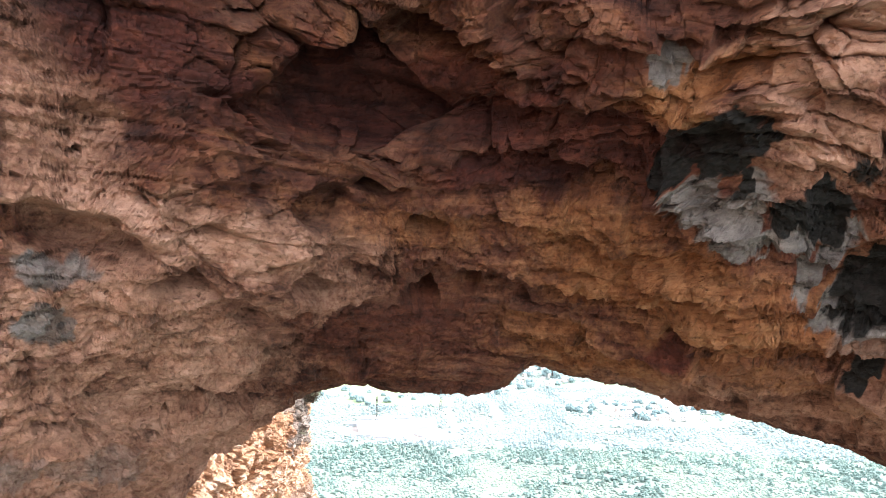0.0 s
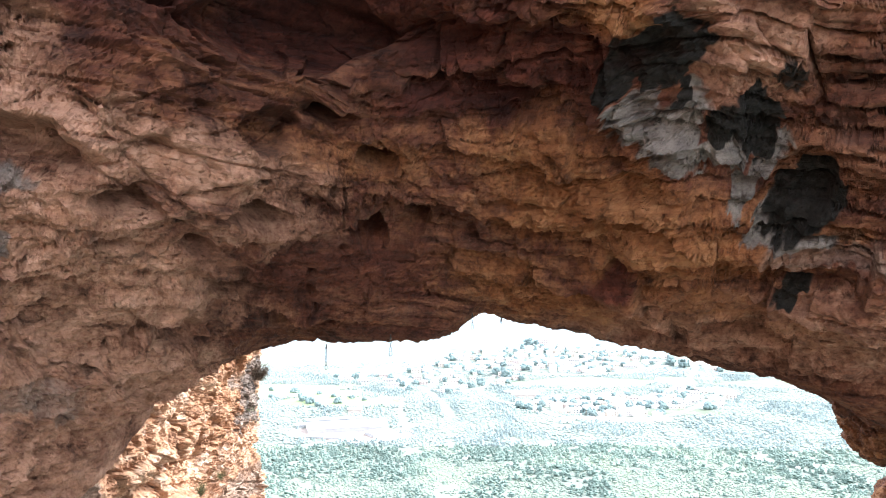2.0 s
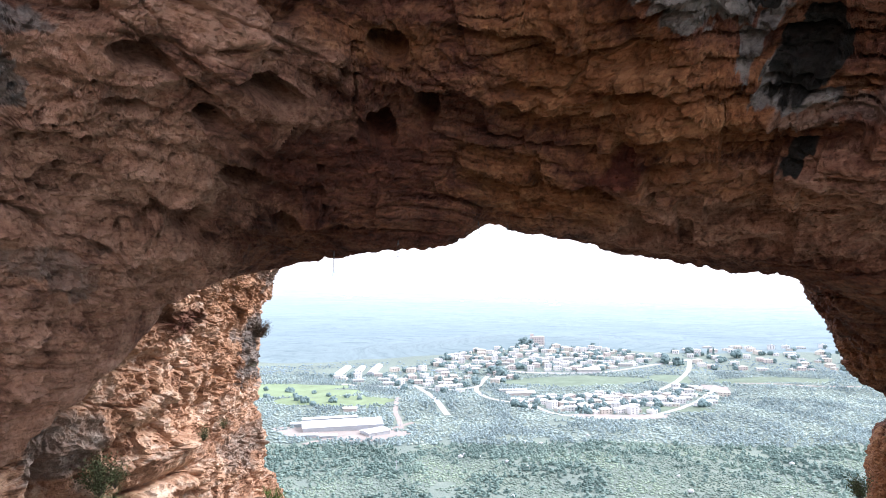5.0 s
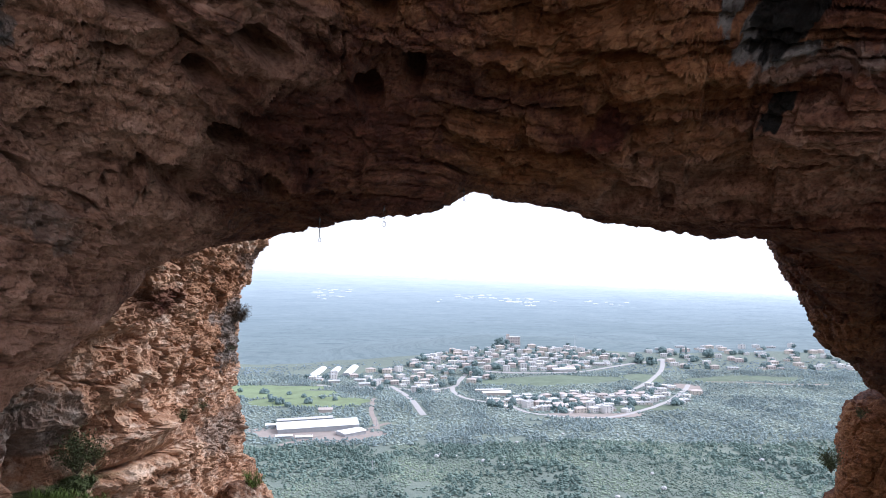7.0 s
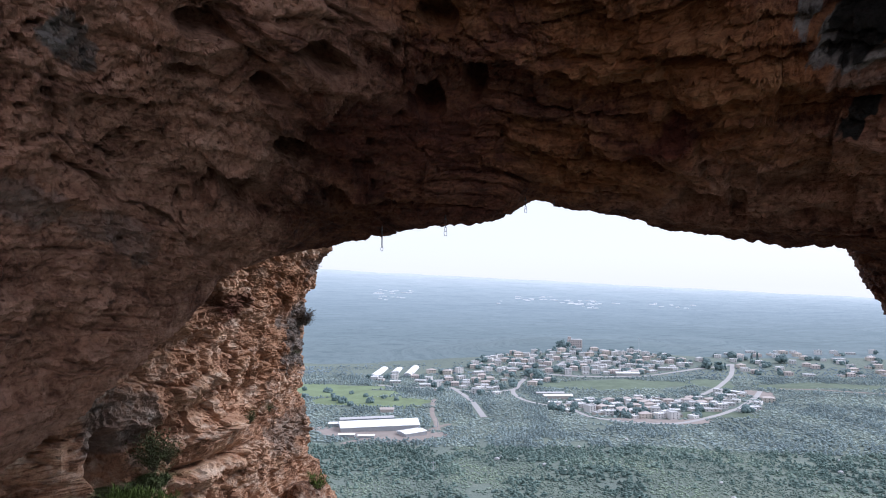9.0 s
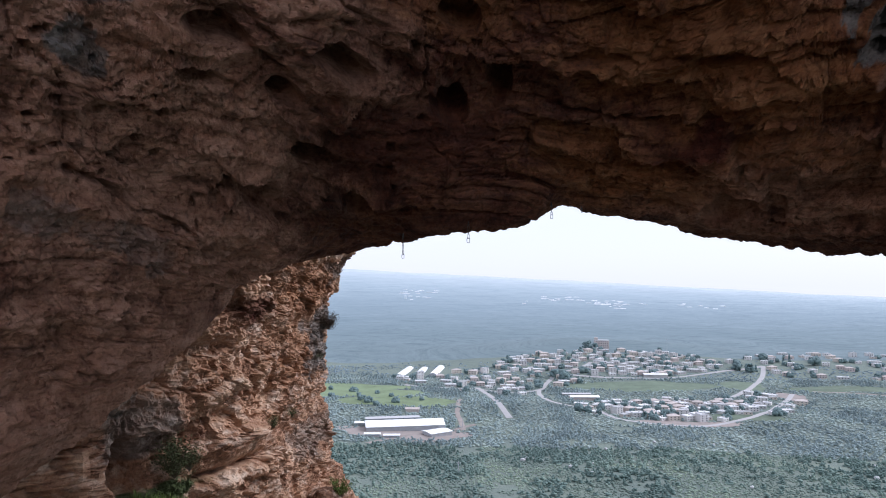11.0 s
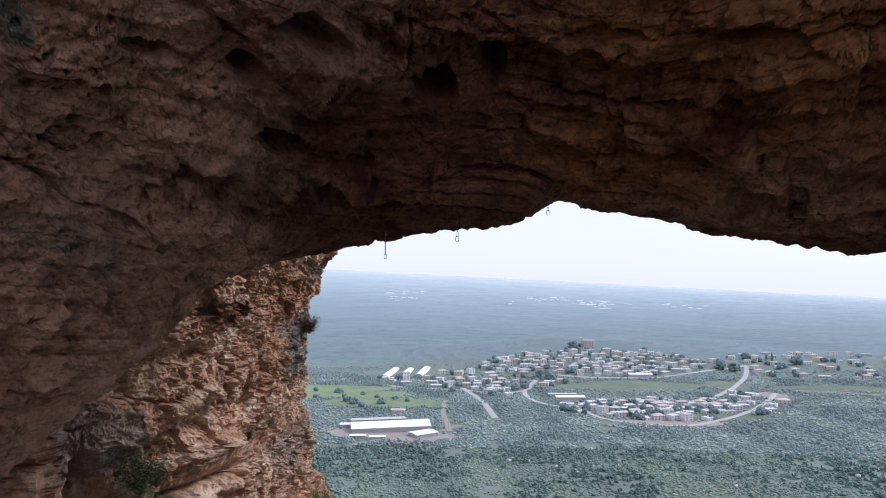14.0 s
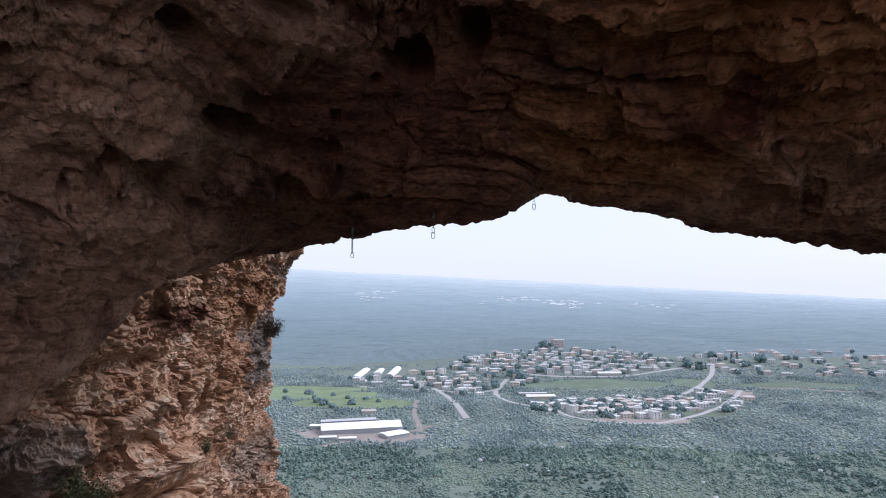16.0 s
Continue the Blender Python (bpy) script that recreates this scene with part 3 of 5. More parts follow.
stain_or_shading("ochre", (4.20, 14.29, 10.09), 1.52, 0.53, 0, 0.9)
stain_or_shading("ochre", (2.95, 16.03, 9.79), 1.41, 0.35, 0, 0.6)
stain_or_shading("ochre", (-5.86, 15.76, 9.45), 0.54, 0.19, 0, 0.9)
stain_or_shading("black", (4.21, 16.33, 9.10), 0.37, 0.59, 0, 1)
stain_or_shading("black", (4.69, 15.38, 9.32), 0.75, 0.40, 0, 1)
stain_or_shading("black", (5.26, 15.28, 8.94), 0.63, 0.57, 0, 0.95)
stain_or_shading("black", (5.52, 15.66, 8.26), 0.23, 0.39, 0, 1)
stain_or_shading("black", (6.41, 15.86, 7.70), 0.48, 0.55, 0, 1.1)
stain_or_shading("black", (7.02, 16.10, 7.25), 0.38, 0.61, 20, 1.1)
stain_or_shading("black", (7.35, 15.95, 7.76), 0.25, 0.32, 0, 0.9)
stain_or_shading("black", (8.45, 17.2, 6.18), 0.55, 1.0, 0, 1.2)
stain_or_shading("black", (8.57, 16.47, 7.21), 0.29, 0.44, 0, 0.9)
stain_or_shading("black", (7.16, 14.99, 8.38), 0.39, 0.58, 30, 0.6)
stain_or_shading("grey", (4.75, 16.48, 8.19), 0.35, 0.72, 0, 1)
stain_or_shading("grey", (5.25, 15.94, 7.47), 0.59, 0.65, 0, 1)
stain_or_shading("grey", (5.72, 15.99, 7.00), 0.78, 0.28, -5, 1)
stain_or_shading("grey", (6.86, 16.80, 6.82), 0.62, 0.18, -5, 1)
stain_or_shading("grey", (7.43, 16.65, 6.42), 0.21, 0.76, 0, 1)
stain_or_shading("grey", (8.05, 17.46, 5.53), 0.45, 0.35, 30, 1)
stain_or_shading("grey", (8.53, 16.78, 5.21), 0.68, 0.19, -10, 1)
stain_or_shading("grey", (5.84, 15.67, 8.26), 0.44, 0.47, 0, 0.85)
stain_or_shading("grey", (7.56, 16.28, 7.14), 0.28, 0.43, 0, 0.8)
stain_or_shading("grey", (3.65, 14.54, 10.62), 0.72, 0.19, -5, 0.9)
stain_or_shading("black", (9.12, 18.46, 4.08), 0.30, 0.33, 0, 0.8)
stain_or_shading("grey", (6.23, 16.56, 7.10), 1.19, 0.27, 5, 0.9)
stain_or_shading("black", (9.83, 17.34, 4.75), 0.32, 0.44, 0, 0.8)
stain_or_shading("grey", (9.29, 16.79, 4.81), 1.25, 0.36, -5, 0.5)
stain_or_shading("rust", (5.41, 21.96, 4.39), 1.10, 0.33, 0, 0.9)
stain_or_shading("rust", (4.85, 23.44, 4.17), 1.36, 0.38, 0, 0.7)
stain_or_shading("ochre", (-14.1, 46.8, 0.2), 2.4, 3.2, 0, 0.58)
stain_or_shading("ochre", (-14.5, 45.6, -4.6), 1.6, 2.8, 0, 0.55)
stain_or_shading("rust", (-15.6, 40.5, -1.4), 1.5, 1.2, 0, 0.7)
# brown of the cliff, darkened in colour for the shade of the arch
stain_or_shading("ochre", (-16.6, 36.8, -3.5), 1.6, 1.8, 0, 0.45)
stain_or_shading("grey", (-13.0, 52.6, 1.0), 0.7, 2.4, 0, 0.6)
stain_or_shading("grey", (-14.2, 52.8, -5.0), 0.6, 4.0, 0, 0.7)
# ochre gives the pier's lower knob its sunlit orange by colour
stain_or_shading("ochre", (24.5, 37.5, -10.5), 5.0, 4.0, 0, 0.9)
stain_or_shading("ochre", (18.5, 31.0, -3.5), 2.0, 2.5, -40, 0.6)
stain_or_shading("grey", (-13.7, 47.5, -9.6), 0.9, 3.6, 0, 0.55)
stain_or_shading("grey", (-17.6, 31.5, -6.8), 1.0, 2.0, 0, 0.6)
stain_or_shading("moss", (-17.0, 32.0, -10.2), 2.6, 0.7, 0, 1.0)
stain_or_shading("moss", (-11.9, 46.4, -13.7), 0.9, 1.5, 0, 1.0)
# extra tan on the lower left wall paints in the light that falls there
stain_or_shading("tan", (-11.4, 18.9, -2.6), 3.0, 3.2, 0, 1.1)
stain_or_shading("tan", (-12.6, 17.0, -4.5), 2.6, 3.0, 0, 1.1)
# ---------------------------------------------------------------- the rock
def to_line(p, line):
    """Distance from points to a broken line, and the signed height above it."""
    best = np.full(len(p), 1e9)
    side = np.zeros(len(p))
    for a, b in zip(line[:-1], line[1:]):
        ab = b - a
        t = np.clip(((p - a) @ ab) / (ab @ ab), 0, 1)
        q = p - (a + t[:, None] * ab)
        d = np.sqrt((q ** 2).sum(1))
        across = np.array((-ab[2], 0, ab[0])) / math.hypot(ab[0], ab[2])
        s = q @ (across if abs(ab[0]) > 0.01 else np.array((1.0, 0, 0)))
        k = d < best
        best = np.where(k, d, best)
        side = np.where(k, s, side)
    return best, side


def vn3(p, size, seed):
    """Smooth noise vectors."""
    return np.stack([vnoise(p / size, seed), vnoise(p / size, seed + 1), vnoise(p / size, seed + 2)], 1)


def beds(p, c, s, seed):
    """Broken layers of rock: each layer is a row of blocks, each block with a step and a tilt of its own, and open joints between. Also a tint from block to block."""
    out, tint = 0, 0
    for k, (gap, length, high, joint) in enumerate(((1.10, 3.4, 0.34, 0.50), (0.42, 2.0, 0.24, 0.38), (0.16, 1.2, 0.075, 0.10))):
        cc = c / gap + 0.37 * k
        layer = np.floor(cc).astype(np.int64)
        f = cc - layer

        def block(lay):
            along = s / length + 9.0 * hash3(lay, lay * 0, lay * 0, seed + k)
            n = np.floor(along).astype(np.int64)
            g = along - n
            own, nxt = (hash3(lay, m, lay * 0, seed + 5 + k) for m in (n, n + 1))
            return own + (nxt - own) * sstep(1 - 0.12 / length, 1, g), hash3(lay, n, lay * 0 + 1, seed + 5 + k), n
        own, lean, n = block(layer)
        below, _, _ = block(layer - 1)
        step = below + (own - below) * sstep(0, 0.06 / gap, f)
        seam = np.minimum(f, 1 - f) * gap
        wide = sstep(-0.25, 0.35, vnoise(np.stack([s / 2.4, layer * 3.1, f * 0], 1), seed + 9))
        out = out + high * (2 * step - 1) + high * 0.9 * (lean - 0.5) * (f - 0.5) - joint * wide * np.exp(-(seam / (0.075, 0.055, 0.035)[k]) ** 2)
        tint = tint + (0.5, 0.35, 0.15)[k] * own
    return out, tint


def bowls(p, seed, squash):
    """Weathered hollows that meet in sharp ridges, at three sizes. Also a tint from hollow to hollow."""
    out, tint = 0, 0
    for k, (size, deep) in enumerate(((2.1, 1.15), (0.85, 0.62), (0.34, 0.22))):
        q = p * squash / size + 0.12 * vn3(p, size * 0.5, seed + 60 + 3 * k)
        d1, d2, _, rnd = cells(q, seed + 10 * k)
        here = 0.35 + 0.65 * sstep(-0.35, 0.35, vnoise(p / (size * 2.2), seed + 40 + k))
        out = out + here * deep * (0.75 * d1 ** 1.6 - 0.25 + 0.35 * (rnd[:, 0] - 0.5))
        tint = tint + (0.45, 0.35, 0.2)[k] * rnd[:, 1]
    return out, tint


def relief(g, seed, layered, hollowed, slabbed, calm=1.0, squash=(1, 1, 1.35), pits=((1.1, 0.8, 0.30), (0.5, 0.6, 0.36), (0.24, 0.3, 0.42)), rough=1.0):
    """Displace a lofted sheet along its normals into limestone. layered, hollowed, slabbed: how much of each form it takes, from place to place."""
    n = grid_normals(g)
    p, nn = g.reshape(-1, 3), n.reshape(-1, 3)
    w = p + 0.20 * vn3(p, 1.1, seed + 1) + 0.06 * vn3(p, 0.28, seed + 4)
    u = p + 0.07 * vn3(p, 1.5, seed + 11) + 0.035 * vn3(p, 0.3, seed + 14)
    s = u @ np.array((0.86, -0.48, -0.17))
    c = u @ np.array((0.16, -0.06, 1.0)) + 0.30 * vnoise(p / 4.5, seed + 90)
    d = 0.36 * fbm(p / 3.6, 2, seed + 4) + 0.10 * fbm(w / 1.3, 3, seed + 8)
    lay, t1 = beds(w, c, s, seed + 200)
    bowl, t2 = bowls(w, seed + 300, np.array(squash))
    f0, j0 = facets(np.stack([s * 0.75, w[:, 1], c * 1.15], 1), 2.3, seed + 40, 0.10)
    f1, j1 = facets(np.stack([s * 0.8, w[:, 1], c * 1.3], 1), 0.8, seed + 50, 0.10)
    open0 = sstep(-0.2, 0.3, vnoise(p / 1.8, seed + 44))
    slab = 0.50 * f0 + 0.20 * f1 - 0.60 * open0 * np.exp(-(j0 / 0.035) ** 2) - 0.22 * open0 * np.exp(-(j1 / 0.06) ** 2)
    d = d * calm + layered * (calm * lay + (1 - calm) * sstep(0.12, 0.4, calm) * np.minimum(lay + 0.08, 0)) + calm * (hollowed * bowl + slabbed * slab)
    for size, deep, share in pits:
        q = (w + 0.3 * size * vn3(p, size * 0.5, seed + 71)) * np.array(squash) / size
        pit, _, _, pr = cells(q, seed + 70)
        where = sstep(-0.05, 0.3, fbm(p / 2.2, 2, seed + 75)) * np.maximum(hollowed, 0.25)
        d = d - deep * calm * where * pr[:, 1] * (1 - sstep(0.24, 0.38, pit)) * (pr[:, 0] > 1 - share)
    d = d + (0.5 + 0.5 * calm) * rough * (0.055 * fbm(w / 0.42, 3, seed + 80, 0.55, True) + 0.022 * fbm(w / 0.13, 2, seed + 83))
    lo, hi = p.min(0) - 1, p.max(0) + 1
    v = p + 0.7 * (w - p)
    for at, wide, high, deep, tilt, run in FEATURES:
        if np.all(np.array(at) > lo) and np.all(np.array(at) < hi):
            r = reach(v, at, wide, high, tilt, run)
            d = d - (2.2 * deep * np.exp(-r ** 8) if 0 < deep and wide < 0.75 else deep * np.exp(-r ** 4))
    for line, wide, deep, lift in CRACKS:
        if np.all(line[0] > lo) and np.all(line[0] < hi):
            near, side = to_line(w, line)
            d = d - 2.2 * deep * np.exp(-(near / max(0.08, 0.9 * wide)) ** 2) + lift * np.exp(-(near / (5 * wide + 0.2)) ** 2) * np.tanh(side / (0.25 * wide))
    d = d + (1 - calm) * 0.085 * fbm(w / 0.55, 4, seed + 87, 0.6)
    d = np.minimum(d, 0.10 + 1.1 * np.maximum(calm - 0.14, 0)) if np.ndim(calm) else d      # the edge keeps its line
    tint = (layered * t1 + hollowed * t2 + 0.3 * np.clip(0.5 + 0.5 * f0, 0, 1)) / (layered + hollowed + 0.3)
    return (p + nn * d[:, None]).reshape(g.shape), tint


def stains_and_shading_on(ob, p, tint):
    out = {}
    p = p + 0.28 * vn3(p, 1.0, 811) + 0.13 * vn3(p, 0.32, 821) + 0.08 * vn3(p, 0.12, 831)
    for kind, at, wide, high, tilt, power in STAINS_AND_SHADING:
        r = reach(p, at, wide, high, tilt)
        soft = (0.75, 1.2) if kind in ("black", "grey") else (0.35, 1.45)
        out[kind] = np.maximum(out.get(kind, np.zeros(len(p))), power * (1 - sstep(*soft, r)))
    for kind in ("tan", "ochre", "rust", "grey", "black", "moss"):
        mask(ob, kind, out.get(kind, np.zeros(len(p))))
    mask(ob, "tint", tint)


us = np.concatenate([np.linspace(0, 1.2, 40)[:-1], np.linspace(1.2, 13.3, 800)[:-1], np.linspace(13.3, 15, 40)])
vs = np.concatenate([np.linspace(0, 1.6, 30)[:-1], np.linspace(1.6, 6.4, 520)[:-1], np.linspace(6.4, 8, 40)])
arch_base = loft(ARCH, us, vs)
VS = np.tile(vs, (len(us), 1)).ravel()
ap = arch_base.reshape(-1, 3)
side_wall = 1 - sstep(-6.0, -2.2, ap[:, 0] + 0.35 * (ap[:, 2] - 5))
right_beds = sstep(-2.5, 2.5, ap[:, 0] - 0.25 * (ap[:, 2] - 6))
slabs = sstep(7.2, 9.6, ap[:, 2])
drapery = np.exp(-(((ap - (6.6, 16.3, 7.2)) / (2.2, 3.0, 1.7)) ** 2).sum(1))      # smooth flowstone
right_beds = right_beds * (1 - 0.8 * drapery) * (1 - 0.6 * sstep(11.0, 14.0, ap[:, 0]))
arch_grid, arch_tint = relief(arch_base, 100, 0.25 + 0.75 * right_beds * (1 - 0.5 * slabs), 0.22 + 0.55 * side_wall + 0.45 * (1 - right_beds) * (1 - side_wall) * (1 - slabs), 0.25 + 0.75 * slabs * (1 - 0.6 * side_wall), 0.08 + 0.92 * np.clip(np.where(VS > 2.96, (VS - 2.96) / 0.62, (2.96 - VS) / 1.6), 0, 1) ** 1.5)
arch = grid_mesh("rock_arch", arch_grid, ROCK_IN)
stains_and_shading_on(arch, ap, arch_tint)
tagged(arch, "rust-brown weathered limestone arch spanning the cave mouth", "rock arch", kind="structure")

us = np.concatenate([np.linspace(0, 2, 30)[:-1], np.linspace(2, 10.5, 470)[:-1], np.linspace(10.5, 12, 30)])
vs = np.concatenate([np.linspace(0, 2, 40)[:-1], np.linspace(2, 10.3, 380)[:-1], np.linspace(10.3, 12, 20)])
pillar_base = loft(PILLAR, us, vs)
pillar_grid, pillar_tint = relief(pillar_base, 300, 0.10, 0.72, 0.85, squash=(1, 0.9, 0.85), pits=((1.5, 0.7, 0.3), (0.7, 0.5, 0.42), (0.34, 0.28, 0.5)), rough=2.4)
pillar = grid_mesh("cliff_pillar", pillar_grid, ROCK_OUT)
stains_and_shading_on(pillar, pillar_base.reshape(-1, 3), pillar_tint)
tagged(pillar, "sunlit pale and orange limestone cliff beside the opening", "cliff", kind="structure")

us = np.concatenate([np.linspace(0, 2, 20)[:-1], np.linspace(2, 14.2, 300)[:-1], np.linspace(14.2, 15, 20)])
vs = np.concatenate([np.linspace(0, 2, 20)[:-1], np.linspace(2, 7, 150)])
pier_base = loft(PIER, us, vs)
pier_grid, pier_tint = relief(pier_base, 500, 0.15, 0.32, 0.4)
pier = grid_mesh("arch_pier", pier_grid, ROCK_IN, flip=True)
stains_and_shading_on(pier, pier_base.reshape(-1, 3), pier_tint)
tagged(pier, "dark brown limestone leg of the arch", "rock pier", kind="structure")

# unseen cliff added behind the cave, its height set to shape the light
bu, bv = np.linspace(0, 1, 60), np.linspace(0, 1, 40)
BU, BV = np.meshgrid(bu, bv, indexing="ij")
ang = radians(185) + BU * radians(170)
back_base = np.stack([34 * np.cos(ang), 6 + 26 * np.sin(ang) * (1 + 0.1 * BV), -30 + (31 + 20 * sstep(0.5, 0.22, BU) - 13 * sstep(0.7, 0.95, BU)) * BV], -1)
back_grid, back_tint = relief(back_base, 700, 0.8, 0.8, 1.2)
back = grid_mesh("wall_back", back_grid, ROCK_OUT)
stains_and_shading_on(back, back_base.reshape(-1, 3), back_tint)
tagged(back, "unseen pale limestone cliff added behind the arch to shape its light", "cliff", kind="structure")
# ---------------------------------------------------------------- materials of the valley
def plain(name, colour, rough=0.8, spread=0.25, scale=0.6, metal=0.0, bumpy=0.0):
    """A colour with uneven weathering at two scales and a shift from one piece to the next."""
    m, nt, bs = material(name)
    v = coords(nt)
    a = noise_tex(nt, v, scale, 5, 0.6)
    b = noise_tex(nt, v, scale * 9, 4, 0.6)
    lo = tuple(c * (1 - spread) for c in colour)
    hi = tuple(min(1, c * (1 + spread)) for c in colour)
    col = ramp(nt, a, ((0.3, lo), (0.7, hi)))
    col = mix(nt, 0.35, col, ramp(nt, b, ((0.3, lo), (0.7, hi))))
    oi = nt.nodes.new("ShaderNodeObjectInfo")
    col = mix(nt, 0.3, col, ramp(nt, oi.outputs["Random"], ((0.0, lo), (1.0, hi))))
    nt.links.new(col, bs.inputs["Base Color"])
    bs.inputs["Roughness"].default_value = rough
    bs.inputs["Metallic"].default_value = metal
    if bumpy:
        bump(nt, bs, b, 0.5, bumpy)
    return m


def foliage(name, lo, mid, hi):
    """Leaf colours that differ from clump to clump and within one."""
    m, nt, bs = material(name)
    geo = nt.nodes.new("ShaderNodeNewGeometry")
    v = coords(nt)
    n = noise_tex(nt, v, 0.9, 5, 0.7)
    big = noise_tex(nt, v, 0.013, 4, 0.55)
    col = ramp(nt, geo.outputs["Random Per Island"], ((0.0, lo), (0.6, mid), (1.0, hi)))
    col = mix(nt, 0.55, col, ramp(nt, n, ((0.35, lo), (0.65, hi))))
    col = mix(nt, 0.6, col, ramp(nt, big, ((0.38, tuple(0.8 * c for c in lo)), (0.5, mid), (0.62, tuple(1.15 * c for c in hi)))))
    nt.links.new(col, bs.inputs["Base Color"])
    bs.inputs["Roughness"].default_value = 0.85
    bs.inputs["Specular IOR Level"].default_value = 0.2
    bump(nt, bs, n, 0.5, 0.4)
    return m


m, nt, bs = material("scrub_ground")
v = coords(nt)
a = noise_tex(nt, v, 0.010, 5, 0.6)
b = noise_tex(nt, v, 0.10, 6, 0.7)
col = ramp(nt, a, ((0.35, (0.115, 0.150, 0.135)), (0.55, (0.138, 0.176, 0.146)), (0.7, (0.172, 0.208, 0.150))))
col = mix(nt, 0.5, col, ramp(nt, b, ((0.35, (0.130, 0.165, 0.150)), (0.6, (0.170, 0.205, 0.170)), (0.78, (0.30, 0.29, 0.25)))))
nt.links.new(col, bs.inputs["Base Color"])
bs.inputs["Roughness"].default_value = 0.95
bump(nt, bs, b, 0.6, 3.0)
GROUND = m

m, nt, bs = material("hazed_plain")
tc = nt.nodes.new("ShaderNodeTexCoord")
sx = nt.nodes.new("ShaderNodeSeparateXYZ")
nt.links.new(tc.outputs["Object"], sx.inputs[0])
# haze painted into the base colour: paler and bluer towards the horizon
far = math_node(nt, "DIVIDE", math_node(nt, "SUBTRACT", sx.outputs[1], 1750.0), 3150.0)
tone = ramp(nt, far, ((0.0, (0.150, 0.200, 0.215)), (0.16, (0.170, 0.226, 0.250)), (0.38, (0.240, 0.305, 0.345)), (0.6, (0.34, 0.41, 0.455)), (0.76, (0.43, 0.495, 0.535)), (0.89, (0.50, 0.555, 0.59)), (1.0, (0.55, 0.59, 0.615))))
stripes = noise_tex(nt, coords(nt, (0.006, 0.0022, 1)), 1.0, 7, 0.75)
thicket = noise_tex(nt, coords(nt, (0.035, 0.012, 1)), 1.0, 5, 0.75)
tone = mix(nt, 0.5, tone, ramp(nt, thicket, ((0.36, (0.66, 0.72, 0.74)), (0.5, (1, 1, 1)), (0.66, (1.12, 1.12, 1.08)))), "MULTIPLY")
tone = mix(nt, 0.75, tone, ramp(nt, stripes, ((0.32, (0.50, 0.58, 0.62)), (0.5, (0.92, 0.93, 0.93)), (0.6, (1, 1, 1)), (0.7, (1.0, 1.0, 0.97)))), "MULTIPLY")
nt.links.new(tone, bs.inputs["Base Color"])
bs.inputs["Roughness"].default_value = 1.0
PLAIN = m

# haze is mixed into the wood, scrub and crown colours, more with distance
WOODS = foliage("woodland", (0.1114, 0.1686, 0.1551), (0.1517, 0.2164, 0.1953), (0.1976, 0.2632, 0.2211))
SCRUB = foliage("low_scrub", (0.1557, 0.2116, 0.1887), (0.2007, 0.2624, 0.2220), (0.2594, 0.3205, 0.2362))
MIDWOODS = foliage("hazed_valley_woodland", (0.1997, 0.2633, 0.2713), (0.2474, 0.3173, 0.3255), (0.3021, 0.3691, 0.3573))
MIDSCRUB = foliage("hazed_valley_scrub", (0.2306, 0.2929, 0.2936), (0.2751, 0.3416, 0.3316), (0.3375, 0.3967, 0.3485))
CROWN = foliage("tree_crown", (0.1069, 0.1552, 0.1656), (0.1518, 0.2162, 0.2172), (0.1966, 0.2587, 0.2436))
FARWOODS = foliage("hazed_far_woodland", (0.1828, 0.2495, 0.2949), (0.2175, 0.2908, 0.3455), (0.2602, 0.3362, 0.3881))
SHRUB = foliage("shrub_leaves", (0.045, 0.055, 0.025), (0.085, 0.105, 0.045), (0.15, 0.17, 0.08))
GRASS = foliage("cliff_grass", (0.06, 0.09, 0.02), (0.11, 0.17, 0.04), (0.20, 0.26, 0.08))
DRY = foliage("dry_brush", (0.05, 0.035, 0.025), (0.09, 0.065, 0.045), (0.13, 0.10, 0.07))
BARK = plain("bark", (0.10, 0.075, 0.055), 0.9, 0.3, 3)
FIELD = plain("meadow", (0.155, 0.205, 0.11), 0.95, 0.45, 0.03)
BAND = plain("village_green", (0.125, 0.165, 0.115), 0.95, 0.4, 0.05)
ROADM = plain("pale_road", (0.37, 0.36, 0.36), 0.9, 0.15, 0.15)
YARD = plain("bare_earth", (0.27, 0.235, 0.215), 0.95, 0.3, 0.08)
WALLS = [plain("white_plaster", (0.62, 0.60, 0.585)), plain("cream_plaster", (0.56, 0.50, 0.44)), plain("pink_plaster", (0.53, 0.46, 0.43)), plain("grey_plaster", (0.44, 0.43, 0.42))]
ROOFS = [plain("white_roof", (0.68, 0.68, 0.69)), plain("grey_roof", (0.48, 0.48, 0.49)), plain("clay_tiles", (0.47, 0.415, 0.39), 0.85, 0.3)]
GLASSY = plain("dark_window", (0.07, 0.08, 0.10), 0.25, 0.3)
SHEET = plain("white_sheet_metal", (0.84, 0.85, 0.87), 0.45, 0.06, 0.2)
FARWHITE = plain("dull_white_sheet", (0.66, 0.69, 0.72), 0.6, 0.15, 0.05)
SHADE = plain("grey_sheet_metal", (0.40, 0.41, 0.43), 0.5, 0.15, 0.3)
STEEL = plain("weathered_steel", (0.07, 0.066, 0.064), 0.45, 0.3, 20, 0.8)

# ---------------------------------------------------------------- the ground and the plain
yy = np.concatenate([np.linspace(-60, 60, 60)[:-1], np.linspace(60, 430, 60)[:-1], np.geomspace(430, 1500, 220)])
ss = np.linspace(-1, 1, 220)
Y, S = np.meshgrid(yy, ss, indexing="ij")
X = S * (90 + np.maximum(Y, 0) * 1.1)
ground = grid_mesh("ground", np.stack([X, Y, land(X, Y)], -1), GROUND, smooth=True, flip=True)
